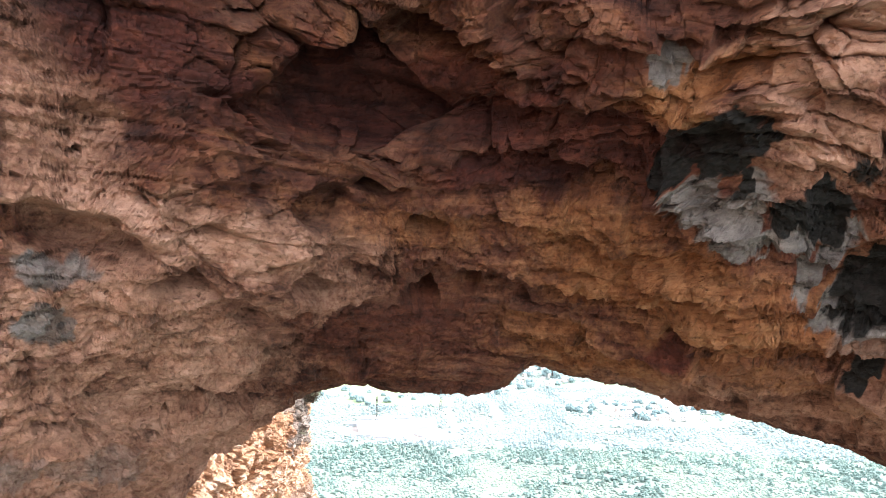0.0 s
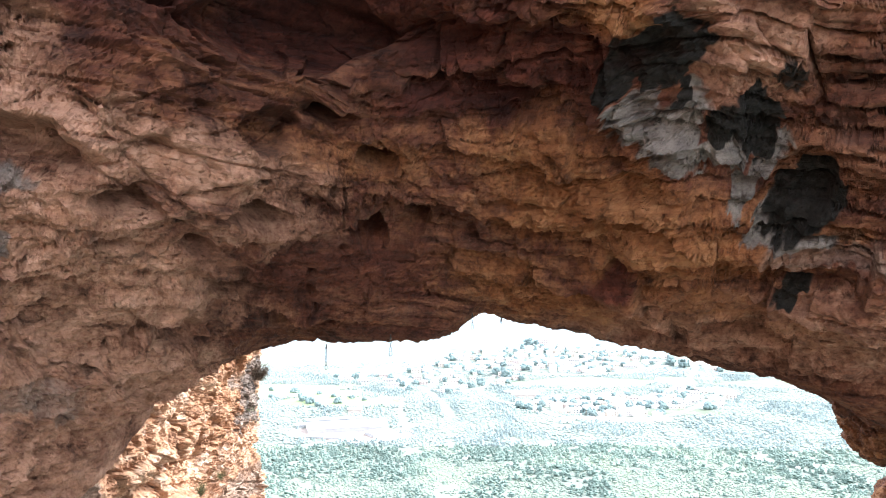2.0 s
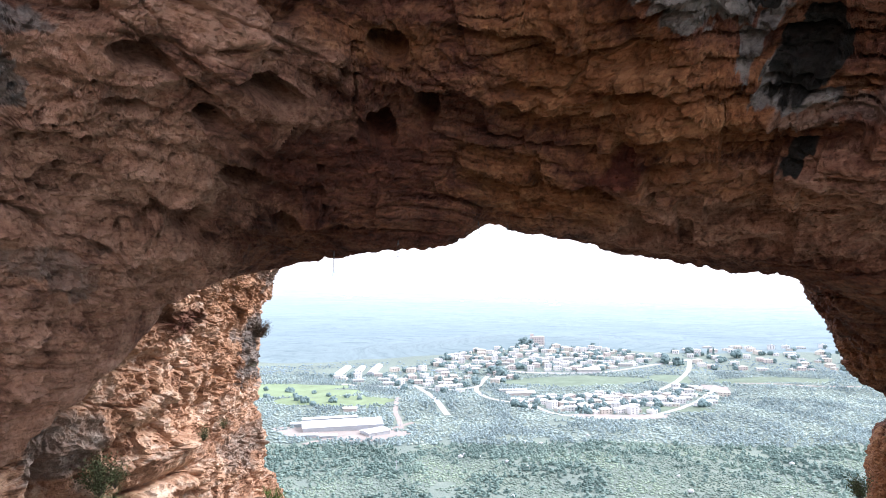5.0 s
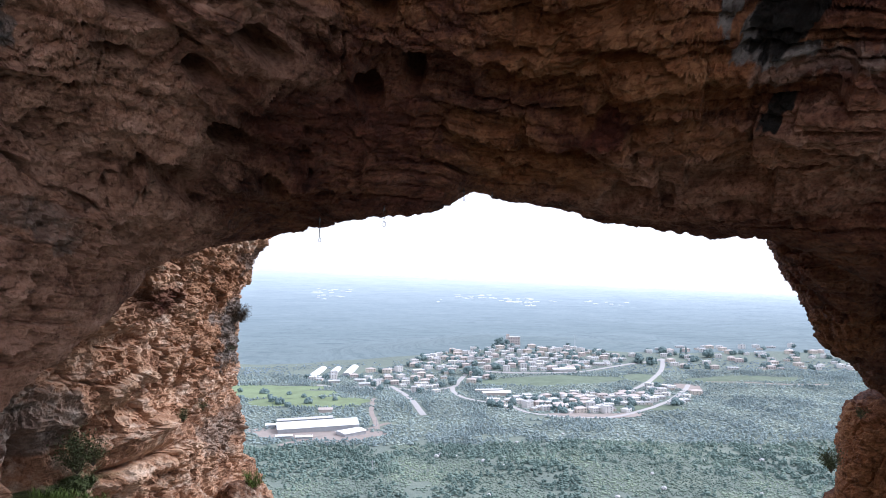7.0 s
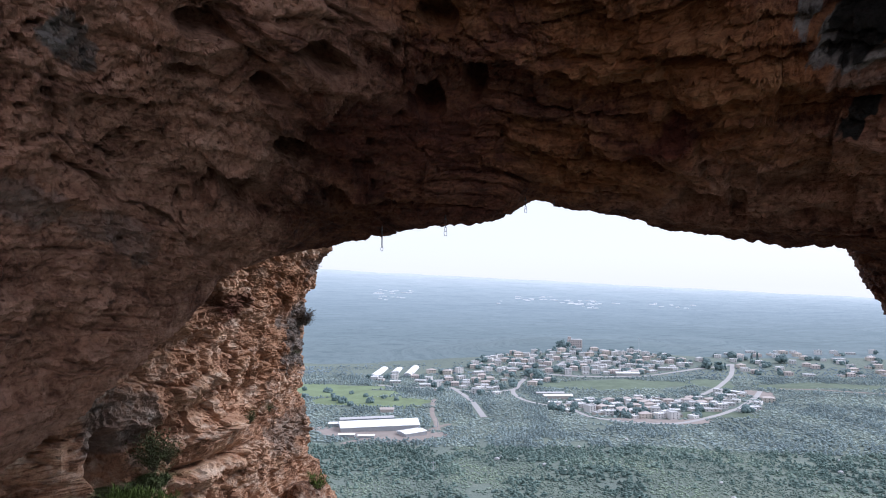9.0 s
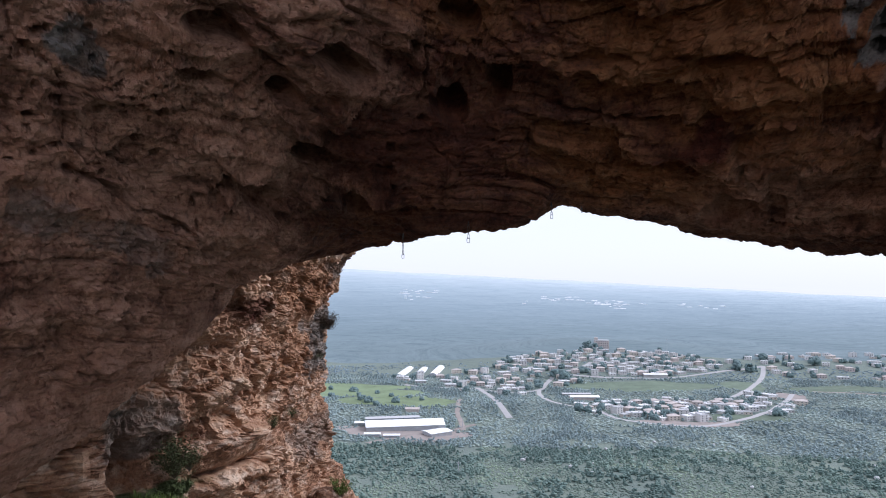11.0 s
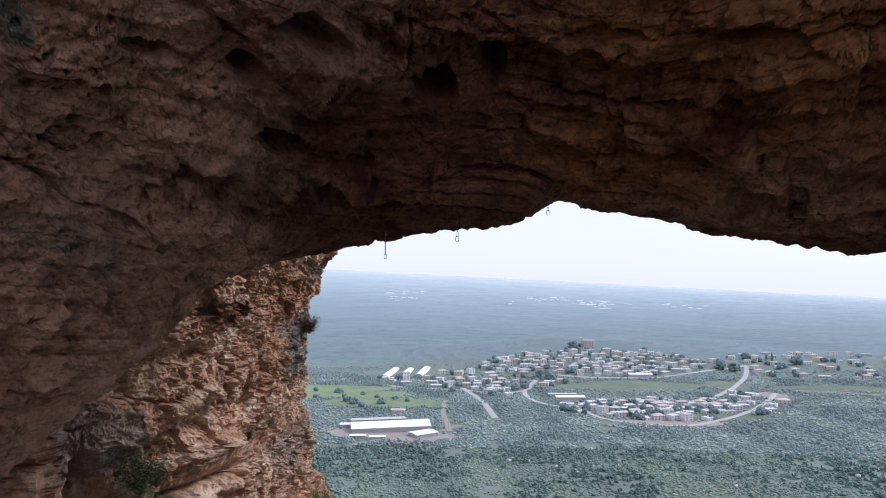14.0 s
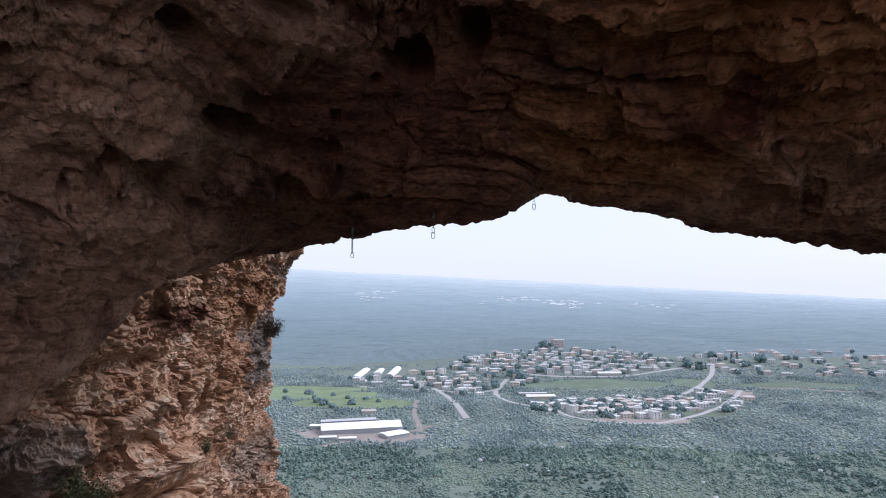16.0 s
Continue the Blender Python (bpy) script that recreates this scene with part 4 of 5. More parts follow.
tagged(ground, "green scrub-covered valley floor below the cliff", "ground", kind="structure")

yy = np.geomspace(1500, 4900, 200)
Y, S = np.meshgrid(yy, ss, indexing="ij")
X = S * (90 + Y * 1.1)
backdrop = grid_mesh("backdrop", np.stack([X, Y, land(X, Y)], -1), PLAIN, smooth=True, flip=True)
tagged(backdrop, "hazy blue-grey plain reaching the horizon", "plain", kind="structure")


# ---------------------------------------------------------------- roads and fields
ROAD_LINES = []


def curve_points(pts, step=8.0):
    c = np.array(pts, float)
    n = max(8, int(np.sqrt(((c[1:] - c[:-1]) ** 2).sum(1)).sum() / step))
    return spline(c, np.linspace(0, len(c) - 1, n))


def road(name, wide, *pts, label="pale grey road winding through the village", mat=None):
    c = curve_points(pts)
    ROAD_LINES.append((c, wide))
    t = np.gradient(c, axis=0)
    t /= np.linalg.norm(t, axis=1, keepdims=True)
    side = np.stack([t[:, 1], -t[:, 0]], 1)
    k = np.linspace(-1, 1, 5) * wide / 2
    xy = c[:, None, :] + side[:, None, :] * k[None, :, None]
    z = land(xy[..., 0], xy[..., 1]) + 0.5 - 0.12 * (np.abs(k) / wide * 2)[None, :] ** 2
    ob = grid_mesh(name, np.concatenate([xy, z[..., None]], 2), mat or ROADM, smooth=True)
    return tagged(ob, label, "road", kind="structure")


road("road", 9, (-182, 1186), (-106, 1150), (-44, 1172), (10, 1150), (59, 1180), (75, 1240), (104, 1316), (140, 1345), (180, 1420))
road("road", 8, (59, 1180), (58, 1130), (69, 1060), (95, 1025), (133, 1005), (162, 925), (225, 893), (298, 925), (362, 985), (385, 1010), (440, 1090), (477, 1157))
road("road", 9, (537, 1440), (500, 1345), (455, 1253), (401, 1163), (351, 1104), (266, 1054))
road("road", 9, (-50, 1190), (-26, 1106), (-8, 995), (6, 925))
road("road", 7, (-71, 1030), (-68, 941), (-60, 894), (-53, 845), label="pale dirt track between the woods", mat=YARD)
road("road", 8, (104, 1310), (196, 1286), (281, 1284), (385, 1340), (470, 1400), (537, 1440))
road("road", 6, (520, 1180), (561, 1166), (617, 1148), (720, 1141), label="pale dirt track between the woods", mat=YARD)
road("road", 7, (-160, 760), (-120, 800), (-80, 830), (-40, 880), label="pale dirt track beside the barn", mat=YARD)

PATCHES = []


def patch(name, x, y, rx, ry, mat, label, category):
    """An uneven field or yard laid on the ground."""
    PATCHES.append((x, y, rx, ry))
    a, r = np.meshgrid(np.linspace(0, 2 * math.pi, 60), np.linspace(0, 1, 14), indexing="ij")
    wob = 1 + 0.16 * np.sin(3 * a + x) + 0.10 * np.sin(5 * a + y)
    gx, gy = x + rx * r * wob * np.cos(a), y + ry * r * wob * np.sin(a)
    ob = grid_mesh(name, np.stack([gx, gy, land(gx, gy) + 0.3], -1), mat, smooth=True, flip=True)
    return tagged(ob, label, category, kind="structure")


patch("field", -255, 1080, 130, 60, FIELD, "bright green meadow beyond the barn", "field")
patch("field", -165, 1000, 100, 42, FIELD, "bright green meadow beyond the barn", "field")
patch("field", -300, 1150, 150, 45, FIELD, "bright green meadow beyond the barn", "field")
patch("field", 245, 1215, 150, 48, BAND, "green terrace between the village rows", "field")
patch("field", 420, 1225, 40, 50, BAND, "green terrace between the village rows", "field")
patch("field", 330, 960, 60, 24, BAND, "green terrace below the village", "field")
patch("field", 600, 1200, 120, 30, BAND, "green clearing at the edge of the woods", "field")
patch("yard", -120, 812, 85, 32, YARD, "bare brown yard round the barn", "yard")
patch("yard", 245, 915, 70, 18, YARD, "bare pale earth at the village edge", "yard")
patch("yard", 465, 1130, 24, 40, YARD, "bare pale earth at the village edge", "yard")


def bare(x, y, margin=0.0):
    """True where nothing large grows."""
    out = np.zeros(len(x), bool)
    for c, wide in ROAD_LINES:
        for q in c[::2]:
            out |= (x - q[0]) ** 2 + (y - q[1]) ** 2 < (wide / 2 + 5 + margin) ** 2
    for px, py, rx, ry in PATCHES:
        out |= ((x - px) / (rx + margin)) ** 2 + ((y - py) / (ry + margin)) ** 2 < 0.85
    return out


# ---------------------------------------------------------------- buildings
def box(bm, x0, y0, z0, x1, y1, z1):
    vs = [bm.verts.new(c) for c in ((x0, y0, z0), (x1, y0, z0), (x1, y1, z0), (x0, y1, z0), (x0, y0, z1), (x1, y0, z1), (x1, y1, z1), (x0, y1, z1))]
    for f in ((0, 3, 2, 1), (4, 5, 6, 7), (0, 1, 5, 4), (1, 2, 6, 5), (2, 3, 7, 6), (3, 0, 4, 7)):
        bm.faces.new([vs[k] for k in f])


def part(name, bm, mat, parent, label=""):
    me = bpy.data.meshes.new(name)
    bm.normal_update()
    bm.to_mesh(me)
    bm.free()
    me.materials.append(mat)
    ob = new(name, me)
    ob.parent = parent
    if label:
        ob["label"] = label
    return ob


def boxed(name, mat, parent, *b, label=""):
    bm = bmesh.new()
    box(bm, *b)
    return part(name, bm, mat, parent, label)


def hip_roof(w, d, z, rise, over=0.6):
    bm = bmesh.new()
    x, y = w / 2 + over, d / 2 + over
    k = max(0.0, x - y)
    lo = [bm.verts.new(c) for c in ((-x, -y, z), (x, -y, z), (x, y, z), (-x, y, z))]
    un = [bm.verts.new((v.co.x, v.co.y, z - 0.25)) for v in lo]
    top = [bm.verts.new((-k - 0.01, 0, z + rise)), bm.verts.new((k + 0.01, 0, z + rise))]
    for f in ((lo[0], lo[1], top[1], top[0]), (lo[1], lo[2], top[1]), (lo[2], lo[3], top[0], top[1]), (lo[3], lo[0], top[0])):
        bm.faces.new(f)
    for i in range(4):
        bm.faces.new((un[i], un[(i + 1) % 4], lo[(i + 1) % 4], lo[i]))
    bm.faces.new(un[::-1])
    return bm


def house(w, d, h, wall_mat, roof_mat, hipped):
    """A plain village house: walls, roof, rows of windows, a door, and a tank on a flat roof."""
    ob = new("house")
    boxed("wall", wall_mat, ob, -w / 2, -d / 2, -3, w / 2, d / 2, h)
    if hipped:
        part("roof", hip_roof(w, d, h + 0.02, 2.2), roof_mat, ob)
    else:
        bm = bmesh.new()
        box(bm, -w / 2 - 0.3, -d / 2 - 0.3, h + 0.02, w / 2 + 0.3, d / 2 + 0.3, h + 0.3)
        for x0, y0, x1, y1 in ((-w / 2, -d / 2, w / 2, -d / 2 + 0.3), (-w / 2, d / 2 - 0.3, w / 2, d / 2), (-w / 2, -d / 2 + 0.3, -w / 2 + 0.3, d / 2 - 0.3), (w / 2 - 0.3, -d / 2 + 0.3, w / 2, d / 2 - 0.3)):
            box(bm, x0, y0, h + 0.3, x1, y1, h + 0.9)
        part("roof", bm, roof_mat, ob)
        boxed("water_tank", WALLS[0], ob, w * 0.15, 0.5, h + 0.3, w * 0.15 + 1.8, 2.2, h + 2.2)
    for lv in range(int(h // 3)):
        n = max(2, int(w // 4.5))
        for i in range(n):
            x = -w / 2 + (i + 0.5) * w / n
            win = boxed("window", GLASSY, ob, x - 0.8, -d / 2 - 0.06, lv * 3 + 1.0, x + 0.8, -d / 2 + 0.1, lv * 3 + 2.3)
            boxed("sill", wall_mat, win, x - 0.95, -d / 2 - 0.22, lv * 3 + 0.82, x + 0.95, -d / 2 + 0.02, lv * 3 + 0.98)
    return ob


KINDS = []
rng = np.random.default_rng(11)
for k, (w, d, h, wm, rm, hip, text) in enumerate((
        (14, 11, 6.2, 0, 0, False, "two-storey white village house with a flat pale roof"),
        (17, 12, 6.4, 1, 2, True, "cream village house with a faded clay-tile roof"),
        (12, 10, 3.4, 0, 0, False, "low white village house with a flat pale roof"),
        (15, 11, 6.2, 2, 2, True, "pinkish village house with a faded clay-tile roof"),
        (20, 11, 3.6, 3, 0, False, "long low grey building with a white flat roof"),
        (13, 12, 9.2, 0, 1, False, "three-storey white house with a grey flat roof"),
        (11, 10, 3.4, 1, 1, False, "small cream house with a grey flat roof"),
        (24, 12, 4.0, 3, 0, False, "long shed with a wide white roof"))):
    KINDS.append((house(w, d, h, WALLS[wm], ROOFS[rm], hip), max(w, d), text))

placed = []


def settle(cx, cy, rx, ry, count, turn, group, small=False):
    """Scatter houses over an oval quarter of the village, clear of the roads and greens."""
    tries = 0
    made = 0
    while made < count and tries < count * 60:
        tries += 1
        a, r = rng.uniform(0, 2 * math.pi), math.sqrt(rng.uniform(0, 1))
        x, y = cx + rx * r * math.cos(a), cy + ry * r * math.sin(a)
        k = int(rng.choice(len(KINDS), p=(0.2, 0.13, 0.17, 0.14, 0.11, 0.06, 0.11, 0.08)))
        size = KINDS[k][1]
        if any((x - px) ** 2 + ((y - py) * 0.8) ** 2 < (0.53 * (size + ps)) ** 2 for px, py, ps in placed):
            continue
        if bare(np.array([x]), np.array([y]), size * 0.35)[0]:
            continue
        placed.append((x, y, size))
        z = float(land(np.array([x]), np.array([y]))[0])
        m = pose(x, y, z + 0.3, 0, 0, turn + rng.uniform(-28, 28))
        proto, _, text = KINDS[k]
        ob = copy_thing(proto, m)
        tagged(ob, text, "house", group)
        made += 1


settle(215, 1410, 240, 120, 145, 5, "houses on the hill")
settle(255, 1010, 150, 78, 76, 12, "houses of the lower village")
settle(400, 1085, 60, 50, 12, -35, "houses of the lower village")
settle(-40, 1265, 170, 80, 38, 10, "houses on the hill")
settle(760, 1450, 300, 160, 66, 0, "houses on the far ridge")
settle(-20, 1155, 90, 40, 8, 10, "houses on the hill")
for proto, _, _ in KINDS:
    for o in (*proto.children_recursive, proto):
        bpy.data.objects.remove(o)


def shed(name, x, y, turn, length, wide, eave, rise, label, group="", roof=SHEET, wall=SHADE):
    """A long gabled shed: low walls, posts along the front and two roof slopes."""
    z = float(land(np.array([x]), np.array([y]))[0])
    ob = new(name)
    ob.matrix_world = pose(x, y, z, 0, 0, turn)
    L, W = length / 2, wide / 2
    bm = bmesh.new()
    pts = [(-W, -2), (W, -2), (W, eave), (0, eave + rise - 0.2), (-W, eave)]
    a, b = [bm.verts.new((-L, y0, z0)) for y0, z0 in pts], [bm.verts.new((L, y0, z0)) for y0, z0 in pts]
    bm.faces.new(a[::-1])
    bm.faces.new(b)
    for i in range(5):
        bm.faces.new((a[i], a[(i + 1) % 5], b[(i + 1) % 5], b[i]))
    bmesh.ops.recalc_face_normals(bm, faces=bm.faces)
    part("wall", bm, wall, ob)
    for s in (-1, 1):
        bm = bmesh.new()
        e = 1.2
        c = [(-L - e, s * (W + e), eave - 0.2), (L + e, s * (W + e), eave - 0.2), (L + e, 0, eave + rise + 0.1), (-L - e, 0, eave + rise + 0.1)]
        lo = [bm.verts.new(p) for p in c]
        hi = [bm.verts.new((p[0], p[1], p[2] + 0.35)) for p in c]
        bm.faces.new(lo)
        bm.faces.new(hi[::-1])
        for i in range(4):
            bm.faces.new((lo[i], lo[(i + 1) % 4], hi[(i + 1) % 4], hi[i]))
        bmesh.ops.recalc_face_normals(bm, faces=bm.faces)
        part("roof", bm, roof, ob)
    n = int(length // 8)
    for i in range(n + 1):
        px = -L + i * length / n
        boxed("post", wall, ob, px - 0.2, -W - 0.9, -2, px + 0.2, -W - 0.5, eave - 0.25)
    return tagged(ob, label, "barn", group)


shed("barn", -128, 838, 16, 98, 30, 6, 5, "long white-roofed cattle barn in the valley")
shed("barn", -150, 876, 16, 70, 8, 4, 1.5, "narrow grey-roofed barn behind the cattle barn", roof=ROOFS[1])
shed("barn", -84, 816, 40, 30, 20, 4.5, 1.0, "white-roofed open shed beside the cattle barn")
shed("barn", -186, 845, 10, 14, 9, 3.5, 1, "small white-roofed shed beside the cattle barn")
shed("barn", -160, 792, 8, 18, 6, 3, 0.8, "small white-roofed shed beside the cattle barn")
shed("barn", -136, 790, 8, 18, 6, 3, 0.8, "small white-roofed shed beside the cattle barn")
shed("barn", -131, 932, 4, 18, 7, 4, 2, "small pink farm building beside a meadow", roof=ROOFS[2], wall=WALLS[2])
shed("barn", 128, 1098, 6, 46, 14, 5, 2, "long white-roofed shed below the village green", roof=ROOFS[0], wall=WALLS[2])
shed("barn", 118, 1124, 6, 46, 9, 4, 1, "long grey-roofed shed below the village green", roof=ROOFS[1], wall=WALLS[3])
shed("barn", 285, 1300, 4, 44, 16, 5, 2, "long white-roofed shed in the village", roof=ROOFS[0], wall=WALLS[3])


def greenhouse(x, y, turn, length, wide):
    """A rounded plastic tunnel with end walls and hoops."""
    z = float(land(np.array([x]), np.array([y]))[0])
    ob = new("greenhouse")
    ob.matrix_world = pose(x, y, z, 0, 0, turn)
    a = np.linspace(0, math.pi, 14)
    gx = np.linspace(-length / 2, length / 2, 12)
    A, G = np.meshgrid(a, gx, indexing="ij")
    cover = grid_mesh("cover", np.stack([G, -np.cos(A) * wide / 2, np.sin(A) * 5.5 + 0.4], -1), SHEET, smooth=True)
    cover.parent = ob
    for s in (-1, 1):
        bm = bmesh.new()
        bm.faces.new([bm.verts.new((s * (length / 2 - 0.3), -math.cos(q) * wide / 2, math.sin(q) * 5.3 + 0.3)) for q in a])
        part("end_wall", bm, SHADE, ob)
    return tagged(ob, "white plastic greenhouse tunnel in the fields", "greenhouse", "greenhouses")


for gx, gy in ((-206, 1345), (-174, 1345), (-140, 1352)):
    greenhouse(gx, gy, 88, 125, 17)

# the block on the hilltop, and a mast
z0 = float(land(np.array([222.0]), np.array([1560.0]))[0])
tower = new("hilltop_building")
tower.location = (222, 1560, z0)
boxed("wall", WALLS[2], tower, -16, -10, -6, 16, 10, 17)
boxed("roof", ROOFS[1], tower, -16.5, -10.5, 17.02, 16.5, 10.5, 18.2)
boxed("stair_tower", WALLS[2], tower, -16, -6, 18.22, -9, 2, 24)
for lv in range(4):
    for i in range(7):
        boxed("window", GLASSY, tower, -14 + i * 4.2, -10.08, 2 + lv * 4, -12.2 + i * 4.2, -9.9, 3.6 + lv * 4)
tagged(tower, "tall pinkish block on the crest of the village hill", "building")


def mast(x, y, high, label):
    bm = bmesh.new()
    bmesh.ops.create_cone(bm, cap_ends=True, segments=8, radius1=0.5, radius2=0.25, depth=high, matrix=Matrix.Translation((0, 0, high / 2)))
    ob = new("mast")
    ob.location = (x, y, float(land(np.array([x]), np.array([y]))[0]))
    part("pole", bm, SHADE, ob)
    boxed("crossarm", SHADE, ob, -2.2, -0.2, high - 2, 2.2, 0.2, high - 1.6)
    return tagged(ob, label, "mast")


mast(358, 1508, 34, "tall thin pale mast behind the village")
for mx, my in ((-45, 641), (-55, 860), (15, 1215), (347, 1336), (40, 1090)):
    mast(mx, my, 13, "grey utility pole among the trees")


def far_hall(x, y, w, d, h):
    """A white hall with one long roof slope."""
    ob = new("far_hall")
    ob.location = (x, y, float(land(np.array([x]), np.array([y]))[0]))
    boxed("wall", FARWHITE, ob, -w / 2, 0, -2, w / 2, d / 2, h - 0.5)
    bm = bmesh.new()
    c = [(-w / 2 - 1, -d / 2, 1), (w / 2 + 1, -d / 2, 1), (w / 2 + 1, d / 2 + 1, h), (-w / 2 - 1, d / 2 + 1, h)]
    lo, hi = [bm.verts.new((q[0], q[1], q[2] - 3)) for q in c], [bm.verts.new(q) for q in c]
    bm.faces.new(hi)
    bm.faces.new(lo[::-1])
    for i in range(4):
        bm.faces.new((lo[i], lo[(i + 1) % 4], hi[(i + 1) % 4], hi[i]))
    part("roof", bm, FARWHITE, ob)
    return tagged(ob, "white hall in a distant settlement on the plain", "building", "distant halls")


for cx, cy, n, sx in ((-450, 3420, 14, 90), (-410, 3180, 7, 80), (280, 3330, 18, 90), (520, 3180, 22, 150), (500, 3060, 8, 60), (900, 3180, 8, 140), (90, 3130, 2, 20)):
    for i in range(n):
        far_hall(cx + rng.uniform(-sx, sx), cy + rng.uniform(-90, 90), rng.uniform(6, 28), rng.uniform(6, 11), rng.uniform(2.4, 4))

# ---------------------------------------------------------------- woods
bmi = bmesh.new()
bmesh.ops.create_icosphere(bmi, subdivisions=1, radius=1.0)
ICO_V = np.array([v.co[:] for v in bmi.verts])
ICO_F = np.array([[v.index for v in f.verts] for f in bmi.faces])
bmi.free()


def clumps(name, x, y, z, r, h, mat, V, F, seed):
    """Many uneven leaf clumps joined into one mesh."""
    g = np.random.default_rng(seed)
    n = len(x)
    shape = V[None] * (1 + 0.5 * g.uniform(-1, 1, (n, len(V), 1)))
    turn = g.uniform(0, 2 * math.pi, n)
    c, s = np.cos(turn)[:, None], np.sin(turn)[:, None]
    px = (shape[..., 0] * c - shape[..., 1] * s) * r[:, None] * g.uniform(0.85, 1.2, (n, 1)) + x[:, None]
    py = (shape[..., 0] * s + shape[..., 1] * c) * r[:, None] + y[:, None]
    pz = shape[..., 2] * h[:, None] + z[:, None]
    verts = np.stack([px, py, pz], -1).reshape(-1, 3)
    faces = (F[None] + (np.arange(n) * len(V))[:, None, None]).reshape(-1, 3)
    me = bpy.data.meshes.new(name)
    me.vertices.add(len(verts))
    me.vertices.foreach_set("co", np.ascontiguousarray(verts, dtype=np.float32).ravel())
    me.loops.add(faces.size)
    me.loops.foreach_set("vertex_index", np.ascontiguousarray(faces, dtype=np.int32).ravel())
    me.polygons.add(len(faces))
    me.polygons.foreach_set("loop_start", np.arange(0, faces.size, 3, dtype=np.int32))
    me.update(calc_edges=True)
    me.materials.append(mat)
    me.shade_smooth()
    return new(name, me)


def scatter(y0, y1, gap, seed, keep=1.0):
    g = np.random.default_rng(seed)
    rows = np.arange(y0, y1, gap)
    xs, ys = [], []
    for r in rows:
        n = int(2 * (0.62 * r + 60) / gap)
        q = np.linspace(-0.62 * r - 60, 0.80 * r + 60, n) + g.uniform(-0.5, 0.5, n) * gap
        xs.append(q)
        ys.append(r + g.uniform(-0.5, 0.5, n) * gap)
    x, y = np.concatenate(xs), np.concatenate(ys)
    ok = (g.uniform(0, 1, len(x)) < keep) & ~bare(x, y)
    thin = vnoise(np.stack([x / 38, y / 38, 0 * x], 1), seed + 5) + 0.5 * vnoise(np.stack([x / 11, y / 11, 0 * x], 1), seed + 6)
    ok &= thin > -0.95
    for px, py, ps in placed:
        ok &= (x - px) ** 2 + (y - py) ** 2 > (0.55 * ps + 2) ** 2
    for px, py, pr in ((-128, 838, 55), (-186, 845, 12), (-172, 1348, 90), (128, 1105, 30), (285, 1300, 24), (-131, 932, 14)):
        ok &= ((x - px) / pr) ** 2 + ((y - py) / (0.5 * pr)) ** 2 > 1
    return x[ok], y[ok]


g = np.random.default_rng(5)
def stand(x, y, seed):
    """Tall trees gather in groups and low scrub lies between them: 0 to 1."""
    p = np.stack([x / 42, y / 60, 0 * x], 1)
    return sstep(-0.25, 0.45, fbm(p, 3, seed))


def lobes(name, x, y, wide, high, count, mat, seed, label, V, F):
    """Trees of a few uneven leaf clumps each, stacked and narrowing upward, joined into one mesh."""
    g = np.random.default_rng(seed)
    n = len(x)
    k = np.tile((np.arange(count) + 0.5) / count, (n, 1)) if count > 1 else np.full((n, 1), 0.4)
    spread = wide[:, None] * (1.05 - 0.75 * k)
    a = g.uniform(0, 2 * math.pi, (n, count))
    off = wide[:, None] * 0.42 * (1 - 0.6 * k) * g.uniform(0.2, 1, (n, count)) * (count > 1)
    ox, oy = x[:, None] + off * np.cos(a), y[:, None] + off * np.sin(a)
    oz = land(x, y)[:, None] + high[:, None] * k
    r = spread * g.uniform(0.75, 1.2, (n, count))
    h = high[:, None] * (0.75 / count if count > 1 else 0.7) * g.uniform(0.8, 1.25, (n, count))
    ob = clumps(name, ox.ravel(), oy.ravel(), oz.ravel(), r.ravel(), h.ravel(), mat, V, F, seed)
    return tagged(ob, label, "woodland", kind="stuff")


OCTA_V = np.array(((1, 0, 0), (0, 1, 0), (-1, 0, 0), (0, -1, 0), (0, 0, 1), (0, 0, -1)), float)
OCTA_F = np.array(((0, 1, 4), (1, 2, 4), (2, 3, 4), (3, 0, 4), (1, 0, 5), (2, 1, 5), (3, 2, 5), (0, 3, 5)))
x, y = scatter(395, 760, 2.9, 21, 0.95)
tall = stand(x, y, 61)
high = g.uniform(-0.1, 1.25, len(x)) < tall
some = high & (g.uniform(0, 1, len(x)) < 0.34)
k = some
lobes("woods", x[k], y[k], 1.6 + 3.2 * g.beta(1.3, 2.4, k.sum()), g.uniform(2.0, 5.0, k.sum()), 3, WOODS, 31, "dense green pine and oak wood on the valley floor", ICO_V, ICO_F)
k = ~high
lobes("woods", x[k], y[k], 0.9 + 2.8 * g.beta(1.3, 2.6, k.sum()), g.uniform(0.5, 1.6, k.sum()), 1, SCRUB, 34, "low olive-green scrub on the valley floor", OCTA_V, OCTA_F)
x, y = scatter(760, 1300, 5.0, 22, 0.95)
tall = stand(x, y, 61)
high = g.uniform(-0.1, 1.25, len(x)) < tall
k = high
# from here on the leaf colours carry more painted haze
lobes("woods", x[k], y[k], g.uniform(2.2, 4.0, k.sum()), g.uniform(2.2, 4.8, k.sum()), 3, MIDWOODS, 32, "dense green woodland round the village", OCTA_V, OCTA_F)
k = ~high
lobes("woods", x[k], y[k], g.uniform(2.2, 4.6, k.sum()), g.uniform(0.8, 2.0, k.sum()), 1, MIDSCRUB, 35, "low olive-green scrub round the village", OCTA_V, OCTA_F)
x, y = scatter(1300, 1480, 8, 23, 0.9)
